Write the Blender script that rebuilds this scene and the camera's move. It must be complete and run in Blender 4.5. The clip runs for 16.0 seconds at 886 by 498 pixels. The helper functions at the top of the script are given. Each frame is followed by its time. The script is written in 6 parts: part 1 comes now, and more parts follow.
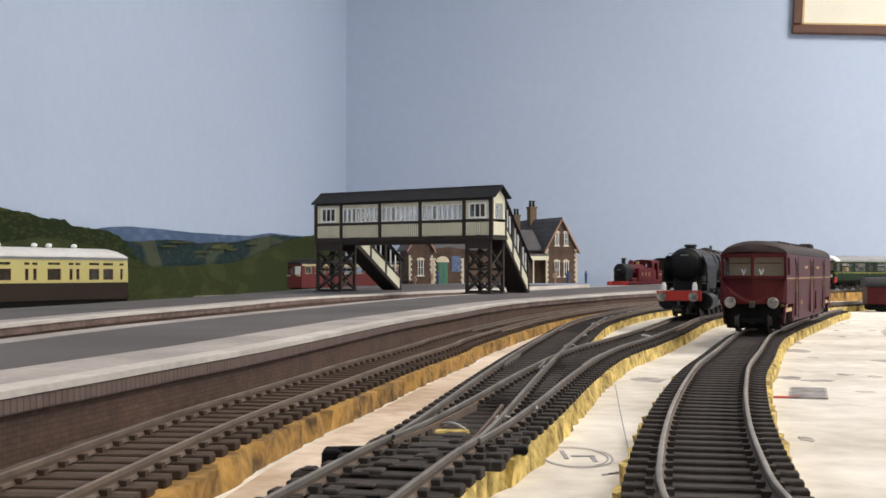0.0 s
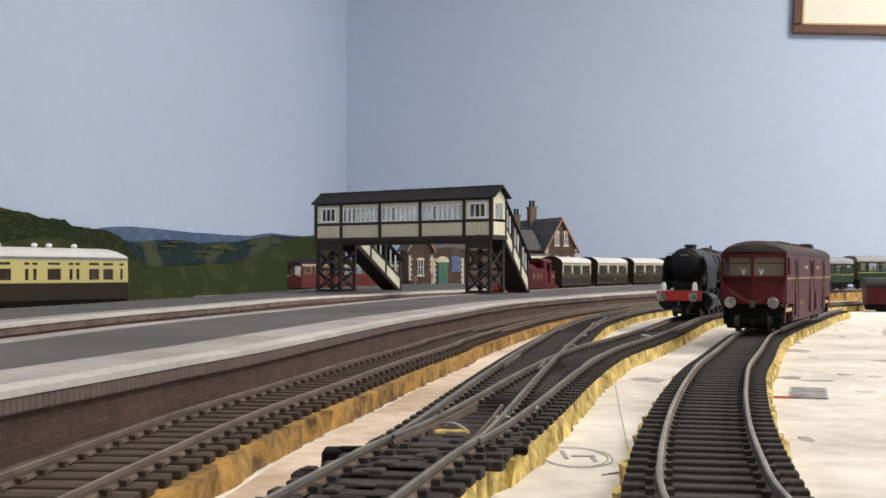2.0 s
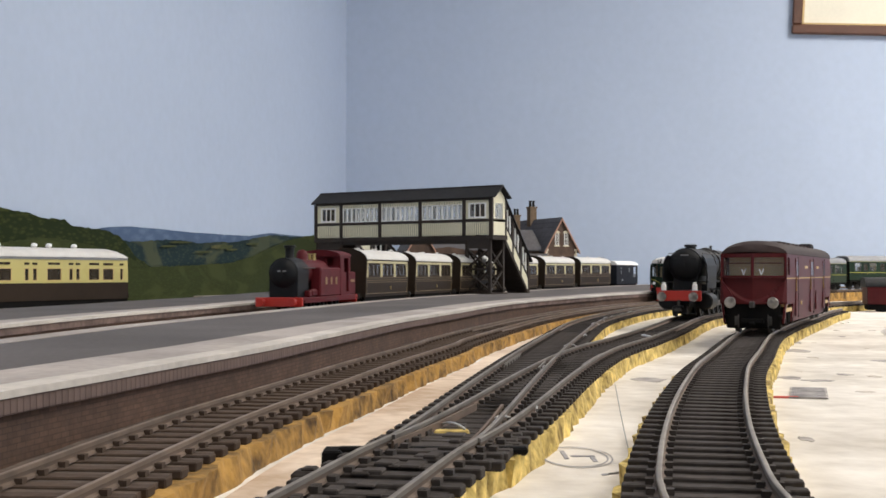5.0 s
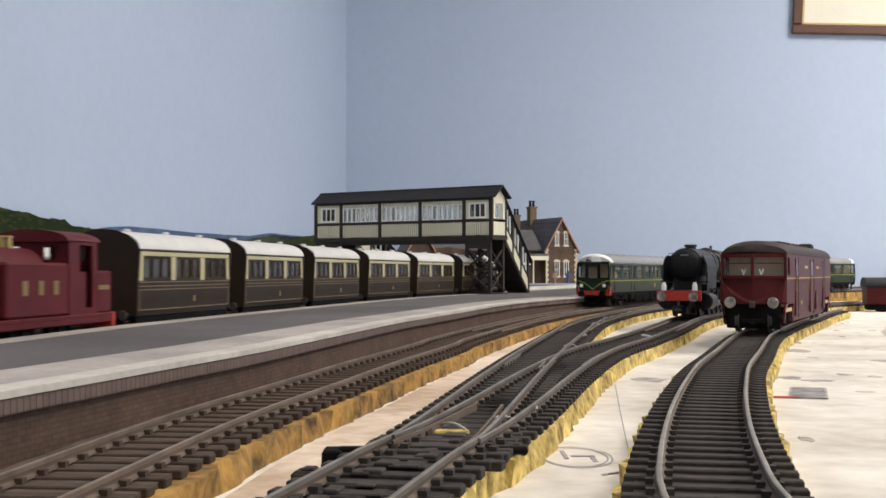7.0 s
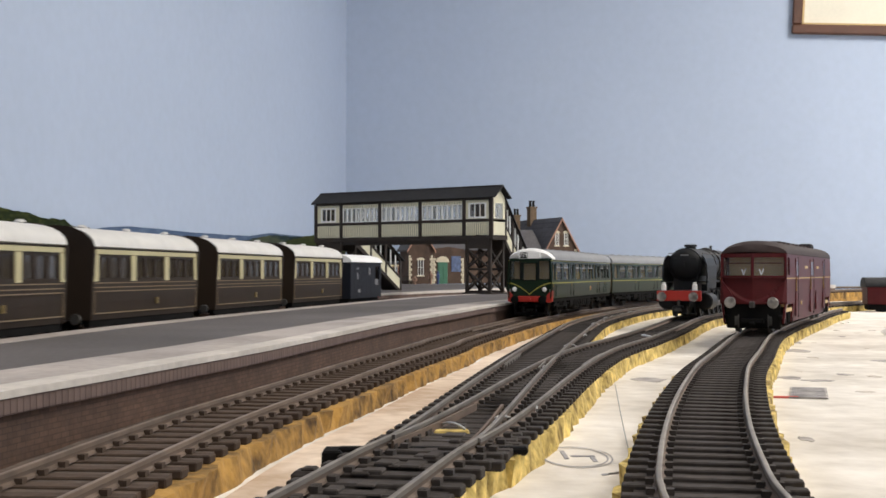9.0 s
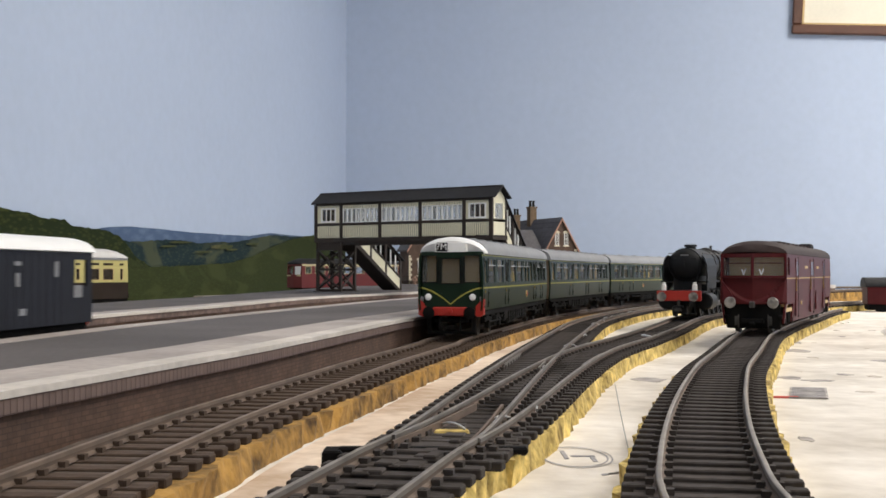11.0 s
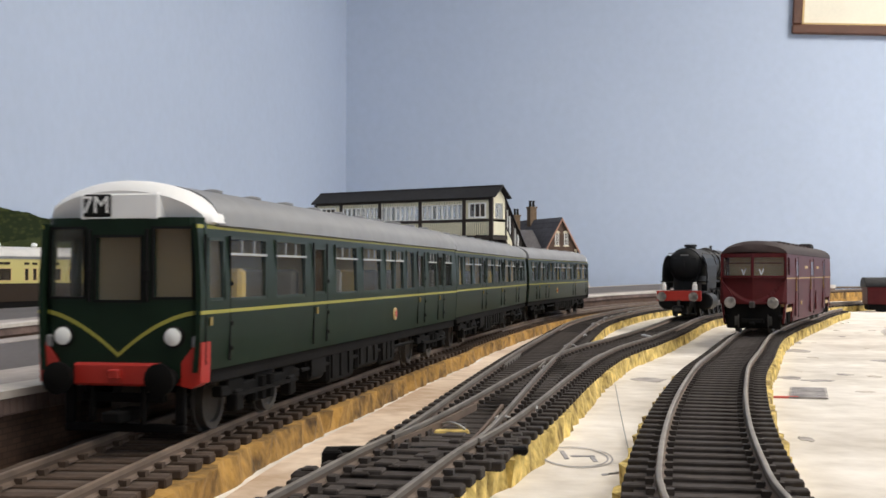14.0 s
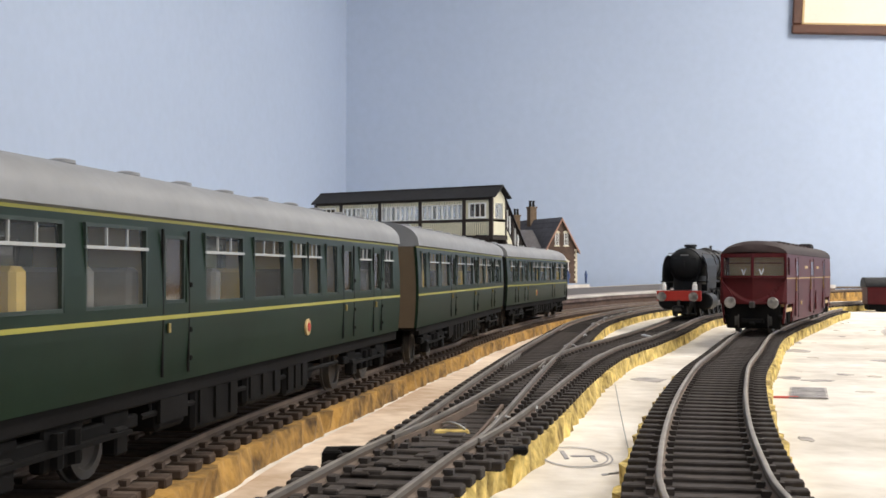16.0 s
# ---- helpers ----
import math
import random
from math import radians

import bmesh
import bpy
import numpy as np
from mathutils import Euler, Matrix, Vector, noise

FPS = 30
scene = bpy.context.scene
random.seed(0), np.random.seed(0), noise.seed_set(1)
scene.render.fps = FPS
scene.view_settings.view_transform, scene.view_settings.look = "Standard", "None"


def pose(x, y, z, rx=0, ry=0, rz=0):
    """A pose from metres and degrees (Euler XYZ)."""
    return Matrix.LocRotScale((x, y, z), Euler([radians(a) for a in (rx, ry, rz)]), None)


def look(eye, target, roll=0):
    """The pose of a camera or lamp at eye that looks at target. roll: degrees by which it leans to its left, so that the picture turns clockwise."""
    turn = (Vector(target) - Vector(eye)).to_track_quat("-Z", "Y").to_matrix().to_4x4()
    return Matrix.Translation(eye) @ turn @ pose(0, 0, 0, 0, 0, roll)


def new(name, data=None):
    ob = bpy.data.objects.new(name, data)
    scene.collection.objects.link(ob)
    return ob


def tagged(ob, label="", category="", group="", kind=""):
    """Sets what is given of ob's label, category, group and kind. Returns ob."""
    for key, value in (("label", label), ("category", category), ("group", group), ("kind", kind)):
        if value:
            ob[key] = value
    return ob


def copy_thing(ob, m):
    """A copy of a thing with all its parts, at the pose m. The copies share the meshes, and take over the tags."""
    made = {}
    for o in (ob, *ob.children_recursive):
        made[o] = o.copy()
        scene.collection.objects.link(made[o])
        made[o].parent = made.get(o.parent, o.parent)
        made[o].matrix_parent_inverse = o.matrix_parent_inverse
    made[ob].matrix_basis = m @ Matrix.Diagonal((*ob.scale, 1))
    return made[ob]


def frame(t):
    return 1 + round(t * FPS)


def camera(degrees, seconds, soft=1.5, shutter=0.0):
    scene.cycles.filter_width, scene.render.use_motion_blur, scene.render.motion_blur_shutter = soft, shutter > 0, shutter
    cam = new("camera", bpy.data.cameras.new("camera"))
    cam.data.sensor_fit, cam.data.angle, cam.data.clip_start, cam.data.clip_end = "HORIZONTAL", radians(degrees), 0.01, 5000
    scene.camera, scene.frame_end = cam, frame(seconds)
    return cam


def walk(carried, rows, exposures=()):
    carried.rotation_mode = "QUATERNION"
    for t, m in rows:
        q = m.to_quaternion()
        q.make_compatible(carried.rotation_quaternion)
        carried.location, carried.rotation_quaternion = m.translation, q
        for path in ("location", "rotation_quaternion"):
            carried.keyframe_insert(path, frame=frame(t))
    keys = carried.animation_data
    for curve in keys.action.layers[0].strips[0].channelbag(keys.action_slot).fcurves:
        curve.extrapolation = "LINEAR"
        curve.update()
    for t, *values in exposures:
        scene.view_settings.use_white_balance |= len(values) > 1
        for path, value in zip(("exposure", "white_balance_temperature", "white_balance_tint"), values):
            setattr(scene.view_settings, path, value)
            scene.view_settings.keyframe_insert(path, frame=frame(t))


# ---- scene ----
# A model railway, built at its true size; local shapes are written in millimetres.
cam = camera(41.07, 16.0, soft=1.6, shutter=0.5)
EYE = pose(0, 0, 0.0326, 91.15, 0, 0)
walk(cam, [(0.0, EYE), (16.0, EYE)], exposures=[(0.0, 0.24), (13.6, 0.24), (14.8, 0.34), (16.0, 0.44)])

# ---- light: three unseen lamps, a fill behind the camera on the right, two overhead ----
world = bpy.data.worlds.new("world")
scene.world = world
world.use_nodes = True
sky = world.node_tree.nodes.new("ShaderNodeTexSky")
sky.sky_type, sky.sun_disc = "NISHITA", False
sky.sun_elevation, sky.sun_rotation = radians(40), radians(120)
world.node_tree.links.new(sky.outputs[0], world.node_tree.nodes["Background"].inputs[0])
world.node_tree.nodes["Background"].inputs[1].default_value = 0.08


def area_lamp(name, m, sx, sy, watts, colour):
    data = bpy.data.lights.new(name, "AREA")
    data.shape, data.size, data.size_y, data.energy, data.color = "RECTANGLE", sx, sy, watts, colour
    lamp = new(name, data)
    lamp.matrix_world = m
    return lamp


# added fill, low on the right, to brighten faces turned to the camera
area_lamp("window_light", look((1.74, -0.72, 0.68), (0.3, 0.7, 0.0)), 1.5, 1.1, 7, (1.0, 0.96, 0.9))
# unseen lamp, set far right to brighten that end of the north wall
area_lamp("ceiling_light", look((1.45, 1.45, 1.36), (1.45, 1.5, 0.0)), 0.7, 0.7, 40, (1.0, 0.93, 0.84))
area_lamp("ceiling_light", look((0.35, -0.1, 1.36), (0.35, -0.05, 0.0)), 0.6, 0.6, 10, (1.0, 0.92, 0.82))


# ---- materials ----
def material(name, base, rough=0.6, metal=0.0, vary=0.25, size=12.0, bump=0.15, grain=160.0, tint=None, spec=0.5, stretch=1.0):
    """A surface with stains at one scale and grain at a finer one; size and grain are counts per metre."""
    m = bpy.data.materials.new(name)
    m.use_nodes = True
    t = m.node_tree
    b = t.nodes["Principled BSDF"]
    b.inputs["Roughness"].default_value = rough
    b.inputs["Metallic"].default_value = metal
    b.inputs["Specular IOR Level"].default_value = spec
    co = t.nodes.new("ShaderNodeTexCoord")
    n1, n2 = t.nodes.new("ShaderNodeTexNoise"), t.nodes.new("ShaderNodeTexNoise")
    n1.inputs["Scale"].default_value, n1.inputs["Detail"].default_value = size, 5
    n2.inputs["Scale"].default_value, n2.inputs["Detail"].default_value = grain, 4
    mp = t.nodes.new("ShaderNodeMapping")
    mp.inputs["Scale"].default_value = (1.0, stretch, 1.0)
    t.links.new(co.outputs["Object"], mp.inputs["Vector"])
    for n in (n1, n2):
        t.links.new(mp.outputs[0], n.inputs["Vector"])
    info = t.nodes.new("ShaderNodeObjectInfo")
    ramp = t.nodes.new("ShaderNodeValToRGB")
    dark = [c * (1 - vary) for c in base]
    light = [min(1.0, c * (1 + vary * 0.7)) for c in (tint or base)]
    ramp.color_ramp.elements[0].position, ramp.color_ramp.elements[1].position = 0.3, 0.72
    ramp.color_ramp.elements[0].color, ramp.color_ramp.elements[1].color = (*dark, 1), (*light, 1)
    add = t.nodes.new("ShaderNodeMath")
    add.operation = "MULTIPLY_ADD"
    t.links.new(n2.outputs["Fac"], add.inputs[0])
    add.inputs[1].default_value = 0.5
    t.links.new(n1.outputs["Fac"], add.inputs[2])
    sub = t.nodes.new("ShaderNodeMath")
    sub.operation = "MULTIPLY_ADD"
    t.links.new(info.outputs["Random"], sub.inputs[0])
    sub.inputs[1].default_value = 0.12
    t.links.new(add.outputs[0], sub.inputs[2])
    sub2 = t.nodes.new("ShaderNodeMath")
    sub2.operation = "SUBTRACT"
    t.links.new(sub.outputs[0], sub2.inputs[0])
    sub2.inputs[1].default_value = 0.3
    t.links.new(sub2.outputs[0], ramp.inputs["Fac"])
    t.links.new(ramp.outputs["Color"], b.inputs["Base Color"])
    if bump:
        bp = t.nodes.new("ShaderNodeBump")
        bp.inputs["Strength"].default_value, bp.inputs["Distance"].default_value = bump, 0.0006
        t.links.new(n2.outputs["Fac"], bp.inputs["Height"])
        t.links.new(bp.outputs[0], b.inputs["Normal"])
    return m


def glass(name, base=(0.8, 0.85, 0.85), clear=0.75, rough=0.08):
    m = bpy.data.materials.new(name)
    m.use_nodes = True
    t = m.node_tree
    b = t.nodes["Principled BSDF"]
    b.inputs["Base Color"].default_value = (*base, 1)
    b.inputs["Roughness"].default_value = rough
    b.inputs["Alpha"].default_value = 1 - clear
    return m


def woodland(name, dark, mid, field, clumps):
    """Printed countryside: clumps of trees, darker below, with open fields in broad patches."""
    m = bpy.data.materials.new(name)
    m.use_nodes = True
    t = m.node_tree
    b = t.nodes["Principled BSDF"]
    b.inputs["Roughness"].default_value, b.inputs["Specular IOR Level"].default_value = 0.9, 0.15
    co, mp = t.nodes.new("ShaderNodeTexCoord"), t.nodes.new("ShaderNodeMapping")
    mp.inputs["Scale"].default_value = (1.0, 0.42, 1.35)
    t.links.new(co.outputs["Object"], mp.inputs["Vector"])
    vor, patch, leaf = t.nodes.new("ShaderNodeTexVoronoi"), t.nodes.new("ShaderNodeTexNoise"), t.nodes.new("ShaderNodeTexNoise")
    vor.inputs["Scale"].default_value, vor.inputs["Randomness"].default_value = clumps, 1.0
    patch.inputs["Scale"].default_value, patch.inputs["Detail"].default_value, patch.inputs["Distortion"].default_value = clumps * 0.09, 4, 0.8
    leaf.inputs["Scale"].default_value, leaf.inputs["Detail"].default_value = clumps * 3.2, 5
    for n in (vor, patch, leaf):
        t.links.new(mp.outputs[0], n.inputs["Vector"])
    tree = t.nodes.new("ShaderNodeMath")
    tree.operation = "MULTIPLY_ADD"
    t.links.new(leaf.outputs["Fac"], tree.inputs[0])
    tree.inputs[1].default_value = 0.9
    t.links.new(vor.outputs["Distance"], tree.inputs[2])
    crown = t.nodes.new("ShaderNodeValToRGB")
    crown.color_ramp.elements[0].position, crown.color_ramp.elements[1].position = 0.45, 1.15
    crown.color_ramp.elements[0].color, crown.color_ramp.elements[1].color = (*mid, 1), (*dark, 1)
    t.links.new(tree.outputs[0], crown.inputs["Fac"])
    open_land = t.nodes.new("ShaderNodeValToRGB")
    open_land.color_ramp.elements[0].position, open_land.color_ramp.elements[1].position = 0.55, 0.63
    t.links.new(patch.outputs["Fac"], open_land.inputs["Fac"])
    mix = t.nodes.new("ShaderNodeMix")
    mix.data_type = "RGBA"
    t.links.new(open_land.outputs["Color"], mix.inputs["Factor"])
    t.links.new(crown.outputs["Color"], mix.inputs["A"])
    mix.inputs["B"].default_value = (*field, 1)
    t.links.new(mix.outputs["Result"], b.inputs["Base Color"])
    return m


M = {}


def mats():
    def add(key, *a, **k):
        M[key] = material(key, *a, **k)
    add("sky_blue_wall", (0.43, 0.508, 0.65), 0.85, vary=0.05, size=1.5, bump=0.1, grain=60)
    add("ceiling_white", (0.8, 0.8, 0.78), 0.9, vary=0.04, bump=0.05)
    add("room_floor", (0.3, 0.24, 0.18), 0.8)
    add("plaster", (0.70, 0.635, 0.55), 0.85, vary=0.22, size=17, bump=0.8, grain=110, tint=(0.74, 0.70, 0.64))
    add("bare_wood", (0.60, 0.43, 0.29), 0.8, vary=0.2, size=14, tint=(0.76, 0.64, 0.52))
    add("foam", (0.40, 0.26, 0.05), 0.9, vary=0.6, size=110, bump=0.9, grain=420, tint=(0.66, 0.50, 0.16))
    add("foam_brown", (0.15, 0.078, 0.022), 0.9, vary=0.65, size=90, bump=0.9, grain=420, tint=(0.31, 0.175, 0.04))
    add("sleeper_black", (0.052, 0.044, 0.040), 0.85, vary=0.5, size=60, grain=500, spec=0.2)
    add("track_bed", (0.040, 0.034, 0.031), 0.95, vary=0.4, size=80, bump=0.6, grain=500, spec=0.1)
    add("sleeper_brown", (0.072, 0.050, 0.037), 0.9, vary=0.45, size=60, grain=500, spec=0.2)
    add("rail_steel", (0.30, 0.27, 0.235), 0.5, 0.6, vary=0.3, size=40)
    add("rail_brown", (0.20, 0.15, 0.115), 0.5, 0.35, vary=0.35, size=60)
    add("rail_dull", (0.19, 0.17, 0.15), 0.55, 0.4, vary=0.35, size=60)
    add("rail_rust", (0.14, 0.10, 0.075), 0.7, 0.2, vary=0.35, size=50)
    add("asphalt", (0.092, 0.083, 0.082), 0.9, vary=0.3, size=11, bump=0.3, grain=600)
    add("platform_edge", (0.38, 0.34, 0.315), 0.85, vary=0.28, size=22, bump=0.3, grain=300)
    add("kerb_brick", (0.165, 0.112, 0.096), 0.85, vary=0.45, size=60, grain=300)
    add("platform_wall", (0.105, 0.060, 0.040), 0.85, vary=0.3, size=40, bump=0.4, grain=300)
    add("ballast_brown", (0.085, 0.060, 0.046), 0.9, vary=0.4, size=70, bump=0.8, grain=500)
    add("dmu_green", (0.010, 0.023, 0.013), 0.38, vary=0.2, size=30, bump=0.03, spec=0.14)
    add("lining_yellow", (0.33, 0.31, 0.05), 0.5, vary=0.1)
    add("window_trim", (0.028, 0.042, 0.034), 0.5, vary=0.2, spec=0.3)
    add("vent_grey", (0.40, 0.41, 0.40), 0.5, vary=0.15)
    add("end_brown", (0.13, 0.092, 0.055), 0.7, vary=0.2, size=30)
    add("seat_grey", (0.16, 0.155, 0.14), 0.8, vary=0.2)
    add("roof_grey", (0.22, 0.225, 0.235), 0.6, vary=0.16, size=25)
    add("white_paint", (0.87, 0.87, 0.86), 0.4, vary=0.06, bump=0.03)
    add("signal_red", (0.42, 0.026, 0.016), 0.4, vary=0.12, bump=0.03)
    add("underframe_black", (0.007, 0.0066, 0.0066), 0.85, vary=0.3, size=50, spec=0.1)
    add("wheel_steel", (0.07, 0.065, 0.06), 0.55, 0.4, vary=0.3, size=50)
    add("buffer_silver", (0.33, 0.31, 0.29), 0.5, 0.3, vary=0.6, size=260)
    add("dark_gap", (0.008, 0.008, 0.008), 0.8, vary=0.2, spec=0.2)
    add("cab_tan", (0.55, 0.40, 0.19), 0.7, vary=0.1)
    add("seat_yellow", (0.6, 0.42, 0.1), 0.7, vary=0.15)
    add("maroon", (0.075, 0.0085, 0.010), 0.45, vary=0.22, size=30, bump=0.05, spec=0.2)
    add("loco_maroon", (0.09, 0.008, 0.012), 0.5, vary=0.25, size=30, bump=0.03, spec=0.2)
    add("loco_black", (0.010, 0.011, 0.013), 0.5, vary=0.35, size=40, spec=0.22)
    add("chocolate", (0.026, 0.017, 0.011), 0.5, vary=0.2, size=30, bump=0.03, spec=0.2)
    add("cream", (0.50, 0.45, 0.26), 0.45, vary=0.1, size=30, bump=0.03)
    add("pale_cream", (0.70, 0.67, 0.50), 0.5, vary=0.08, size=30, bump=0.03)
    add("coach_cream", (0.50, 0.44, 0.16), 0.45, vary=0.1, size=30, bump=0.03)
    add("roof_white", (0.60, 0.59, 0.57), 0.6, vary=0.1, size=25)
    add("lip_pale", (0.54, 0.50, 0.455), 0.8, vary=0.22, size=30, grain=300)
    add("beading", (0.20, 0.145, 0.08), 0.5, vary=0.2)
    add("navy", (0.011, 0.013, 0.020), 0.6, vary=0.25, spec=0.2)
    add("bridge_brown", (0.026, 0.018, 0.014), 0.7, vary=0.25, size=30)
    add("roof_black", (0.024, 0.024, 0.026), 0.8, vary=0.3, size=25, bump=0.4, spec=0.2)
    add("slate", (0.09, 0.085, 0.092), 0.75, vary=0.3, size=40, bump=0.4, grain=300)
    add("brick", (0.088, 0.054, 0.038), 0.85, vary=0.35, size=60, bump=0.4, grain=400)
    add("stone", (0.62, 0.56, 0.42), 0.8, vary=0.12)
    add("barge", (0.42, 0.23, 0.16), 0.7, vary=0.15)
    add("door_green", (0.05, 0.16, 0.10), 0.5, vary=0.12)
    add("poster_blue", (0.10, 0.14, 0.26), 0.6, vary=0.4, size=200)
    add("brass", (0.4, 0.3, 0.12), 0.35, 0.8, vary=0.2)
    M["hill_far"] = woodland("hill_far", (0.075, 0.115, 0.20), (0.12, 0.17, 0.26), (0.09, 0.13, 0.20), 60)
    M["hill_mid"] = woodland("hill_mid", (0.014, 0.028, 0.032), (0.034, 0.055, 0.042), (0.060, 0.072, 0.045), 170)
    M["hill_near"] = woodland("hill_near", (0.030, 0.040, 0.013), (0.043, 0.055, 0.017), (0.048, 0.058, 0.019), 210)
    M["hill_wood"] = woodland("hill_wood", (0.015, 0.023, 0.008), (0.046, 0.058, 0.016), (0.080, 0.094, 0.027), 160)
    M["field"] = woodland("field", (0.055, 0.065, 0.028), (0.085, 0.09, 0.04), (0.12, 0.115, 0.06), 80)
    add("picture_frame", (0.09, 0.035, 0.02), 0.4, vary=0.2, size=20)
    add("picture_mount", (0.78, 0.74, 0.62), 0.7, vary=0.05)
    add("wire", (0.3, 0.3, 0.3), 0.4, 0.6)
    add("pencil", (0.33, 0.32, 0.33), 0.8, vary=0.3, size=80)
    add("red_print", (0.6, 0.12, 0.1), 0.7)
    add("figure_paint", (0.35, 0.22, 0.16), 0.6, vary=0.5, size=300)
    add("figure_blue", (0.05, 0.09, 0.22), 0.6, vary=0.3, size=300)
    add("lens_and_bright_pane", (0.85, 0.86, 0.84), 0.2, vary=0.03, bump=0)
    M["window_glass"] = glass("window_glass", (0.2, 0.21, 0.21), 0.86, 0.06)
    M["dark_glass"] = glass("dark_glass", (0.06, 0.05, 0.04), 0.35, 0.06)


def coursed(m):
    """Small brick courses on an upright face that runs along y."""
    t = m.node_tree
    b = t.nodes["Principled BSDF"]
    colour = b.inputs["Base Color"].links[0].from_socket
    co, sep, com = t.nodes.new("ShaderNodeTexCoord"), t.nodes.new("ShaderNodeSeparateXYZ"), t.nodes.new("ShaderNodeCombineXYZ")
    t.links.new(co.outputs["Object"], sep.inputs[0])
    t.links.new(sep.outputs["Y"], com.inputs["X"])
    t.links.new(sep.outputs["Z"], com.inputs["Y"])
    br = t.nodes.new("ShaderNodeTexBrick")
    t.links.new(com.outputs[0], br.inputs["Vector"])
    br.inputs["Scale"].default_value = 1.0
    br.inputs["Brick Width"].default_value, br.inputs["Row Height"].default_value, br.inputs["Mortar Size"].default_value = 0.0032, 0.0012, 0.00014
    br.inputs["Color1"].default_value, br.inputs["Color2"].default_value, br.inputs["Mortar"].default_value = (1.1, 1.05, 1.0, 1), (0.75, 0.7, 0.68, 1), (0.6, 0.58, 0.56, 1)
    mix = t.nodes.new("ShaderNodeMix")
    mix.data_type, mix.blend_type = "RGBA", "MULTIPLY"
    mix.inputs["Factor"].default_value = 1.0
    t.links.new(colour, mix.inputs["A"])
    t.links.new(br.outputs["Color"], mix.inputs["B"])
    t.links.new(mix.outputs["Result"], b.inputs["Base Color"])


mats()
coursed(M["platform_wall"])


# ---- shape helpers, in millimetres ----
def part(name, bm, mat, parent=None, label="", smooth=False):
    """Links a bmesh, written in millimetres, as one mesh object under a thing or a part."""
    for v in bm.verts:
        v.co *= 0.001
    bmesh.ops.recalc_face_normals(bm, faces=bm.faces[:])
    me = bpy.data.meshes.new(name)
    bm.to_mesh(me)
    bm.free()
    me.materials.append(M[mat])
    if smooth:
        me.shade_smooth()
        me.set_sharp_from_angle(angle=radians(38))
    ob = new(name, me)
    if parent:
        ob.parent = parent
    if label:
        tagged(ob, label)
    return ob


def again(ob, name, parent, m):
    """Another object on the same mesh."""
    o = new(name, ob.data)
    o.parent = parent
    o.matrix_local = m
    return o


def mm(x, y, z, rx=0, ry=0, rz=0):
    return pose(x * 0.001, y * 0.001, z * 0.001, rx, ry, rz)


def thing(name, label, category, m=None, group="", kind=""):
    e = new(name)
    e.empty_display_size = 0.02
    if m is not None:
        e.matrix_basis = m
    return tagged(e, label, category, group, kind)


def box(bm, x0, x1, y0, y1, z0, z1, bevel=0.0):
    vs = [bm.verts.new((x, y, z)) for x in (x0, x1) for y in (y0, y1) for z in (z0, z1)]
    fs = [bm.faces.new([vs[i] for i in q]) for q in
          ((0, 1, 3, 2), (4, 6, 7, 5), (0, 4, 5, 1), (2, 3, 7, 6), (0, 2, 6, 4), (1, 5, 7, 3))]
    if bevel:
        es = {e for f in fs for e in f.edges}
        bmesh.ops.bevel(bm, geom=list(es), offset=bevel, segments=1, affect="EDGES")
    return vs


def boxes(*rows, bevel=0.0):
    bm = bmesh.new()
    for r in rows:
        box(bm, *r, bevel=bevel)
    return bm


def rod(bm, p, q, r0, r1=None, n=10, caps=True):
    """A round bar from p to q."""
    p, q = Vector(p), Vector(q)
    r1 = r0 if r1 is None else r1
    d = (q - p).normalized()
    a = d.orthogonal().normalized()
    b = d.cross(a)
    ring = [[bm.verts.new(c + (a * math.cos(k * math.tau / n) + b * math.sin(k * math.tau / n)) * r) for k in range(n)]
            for c, r in ((p, r0), (q, r1))]
    for k in range(n):
        bm.faces.new((ring[0][k], ring[0][(k + 1) % n], ring[1][(k + 1) % n], ring[1][k]))
    if caps:
        bm.faces.new(ring[0][::-1])
        bm.faces.new(ring[1])


def lathe(bm, p, axis, rows, n=16):
    """A turned form: rows of (distance along the axis, radius)."""
    p, d = Vector(p), Vector(axis).normalized()
    a = d.orthogonal().normalized()
    b = d.cross(a)
    rings = [[bm.verts.new(p + d * h + (a * math.cos(k * math.tau / n) + b * math.sin(k * math.tau / n)) * max(r, 0.01))
              for k in range(n)] for h, r in rows]
    for r0, r1 in zip(rings, rings[1:]):
        for k in range(n):
            bm.faces.new((r0[k], r0[(k + 1) % n], r1[(k + 1) % n], r1[k]))
    bm.faces.new(rings[0][::-1])
    bm.faces.new(rings[-1])


def loft(bm, sections, closed=True, caps=True):
    """Skins a row of cross-sections, each a list of points of equal count."""
    rings = [[bm.verts.new(p) for p in s] for s in sections]
    n = len(rings[0])
    for r0, r1 in zip(rings, rings[1:]):
        for k in range(n if closed else n - 1):
            bm.faces.new((r0[k], r0[(k + 1) % n], r1[(k + 1) % n], r1[k]))
    if caps and closed:
        bm.faces.new(rings[0][::-1])
        bm.faces.new(rings[-1])


def prism(bm, outline, place, lo, hi):
    """An outline (list of (u, v)) drawn out from lo to hi; place(u, v, w) gives the point."""
    loft(bm, [[place(u, v, w) for u, v in outline] for w in (lo, hi)])


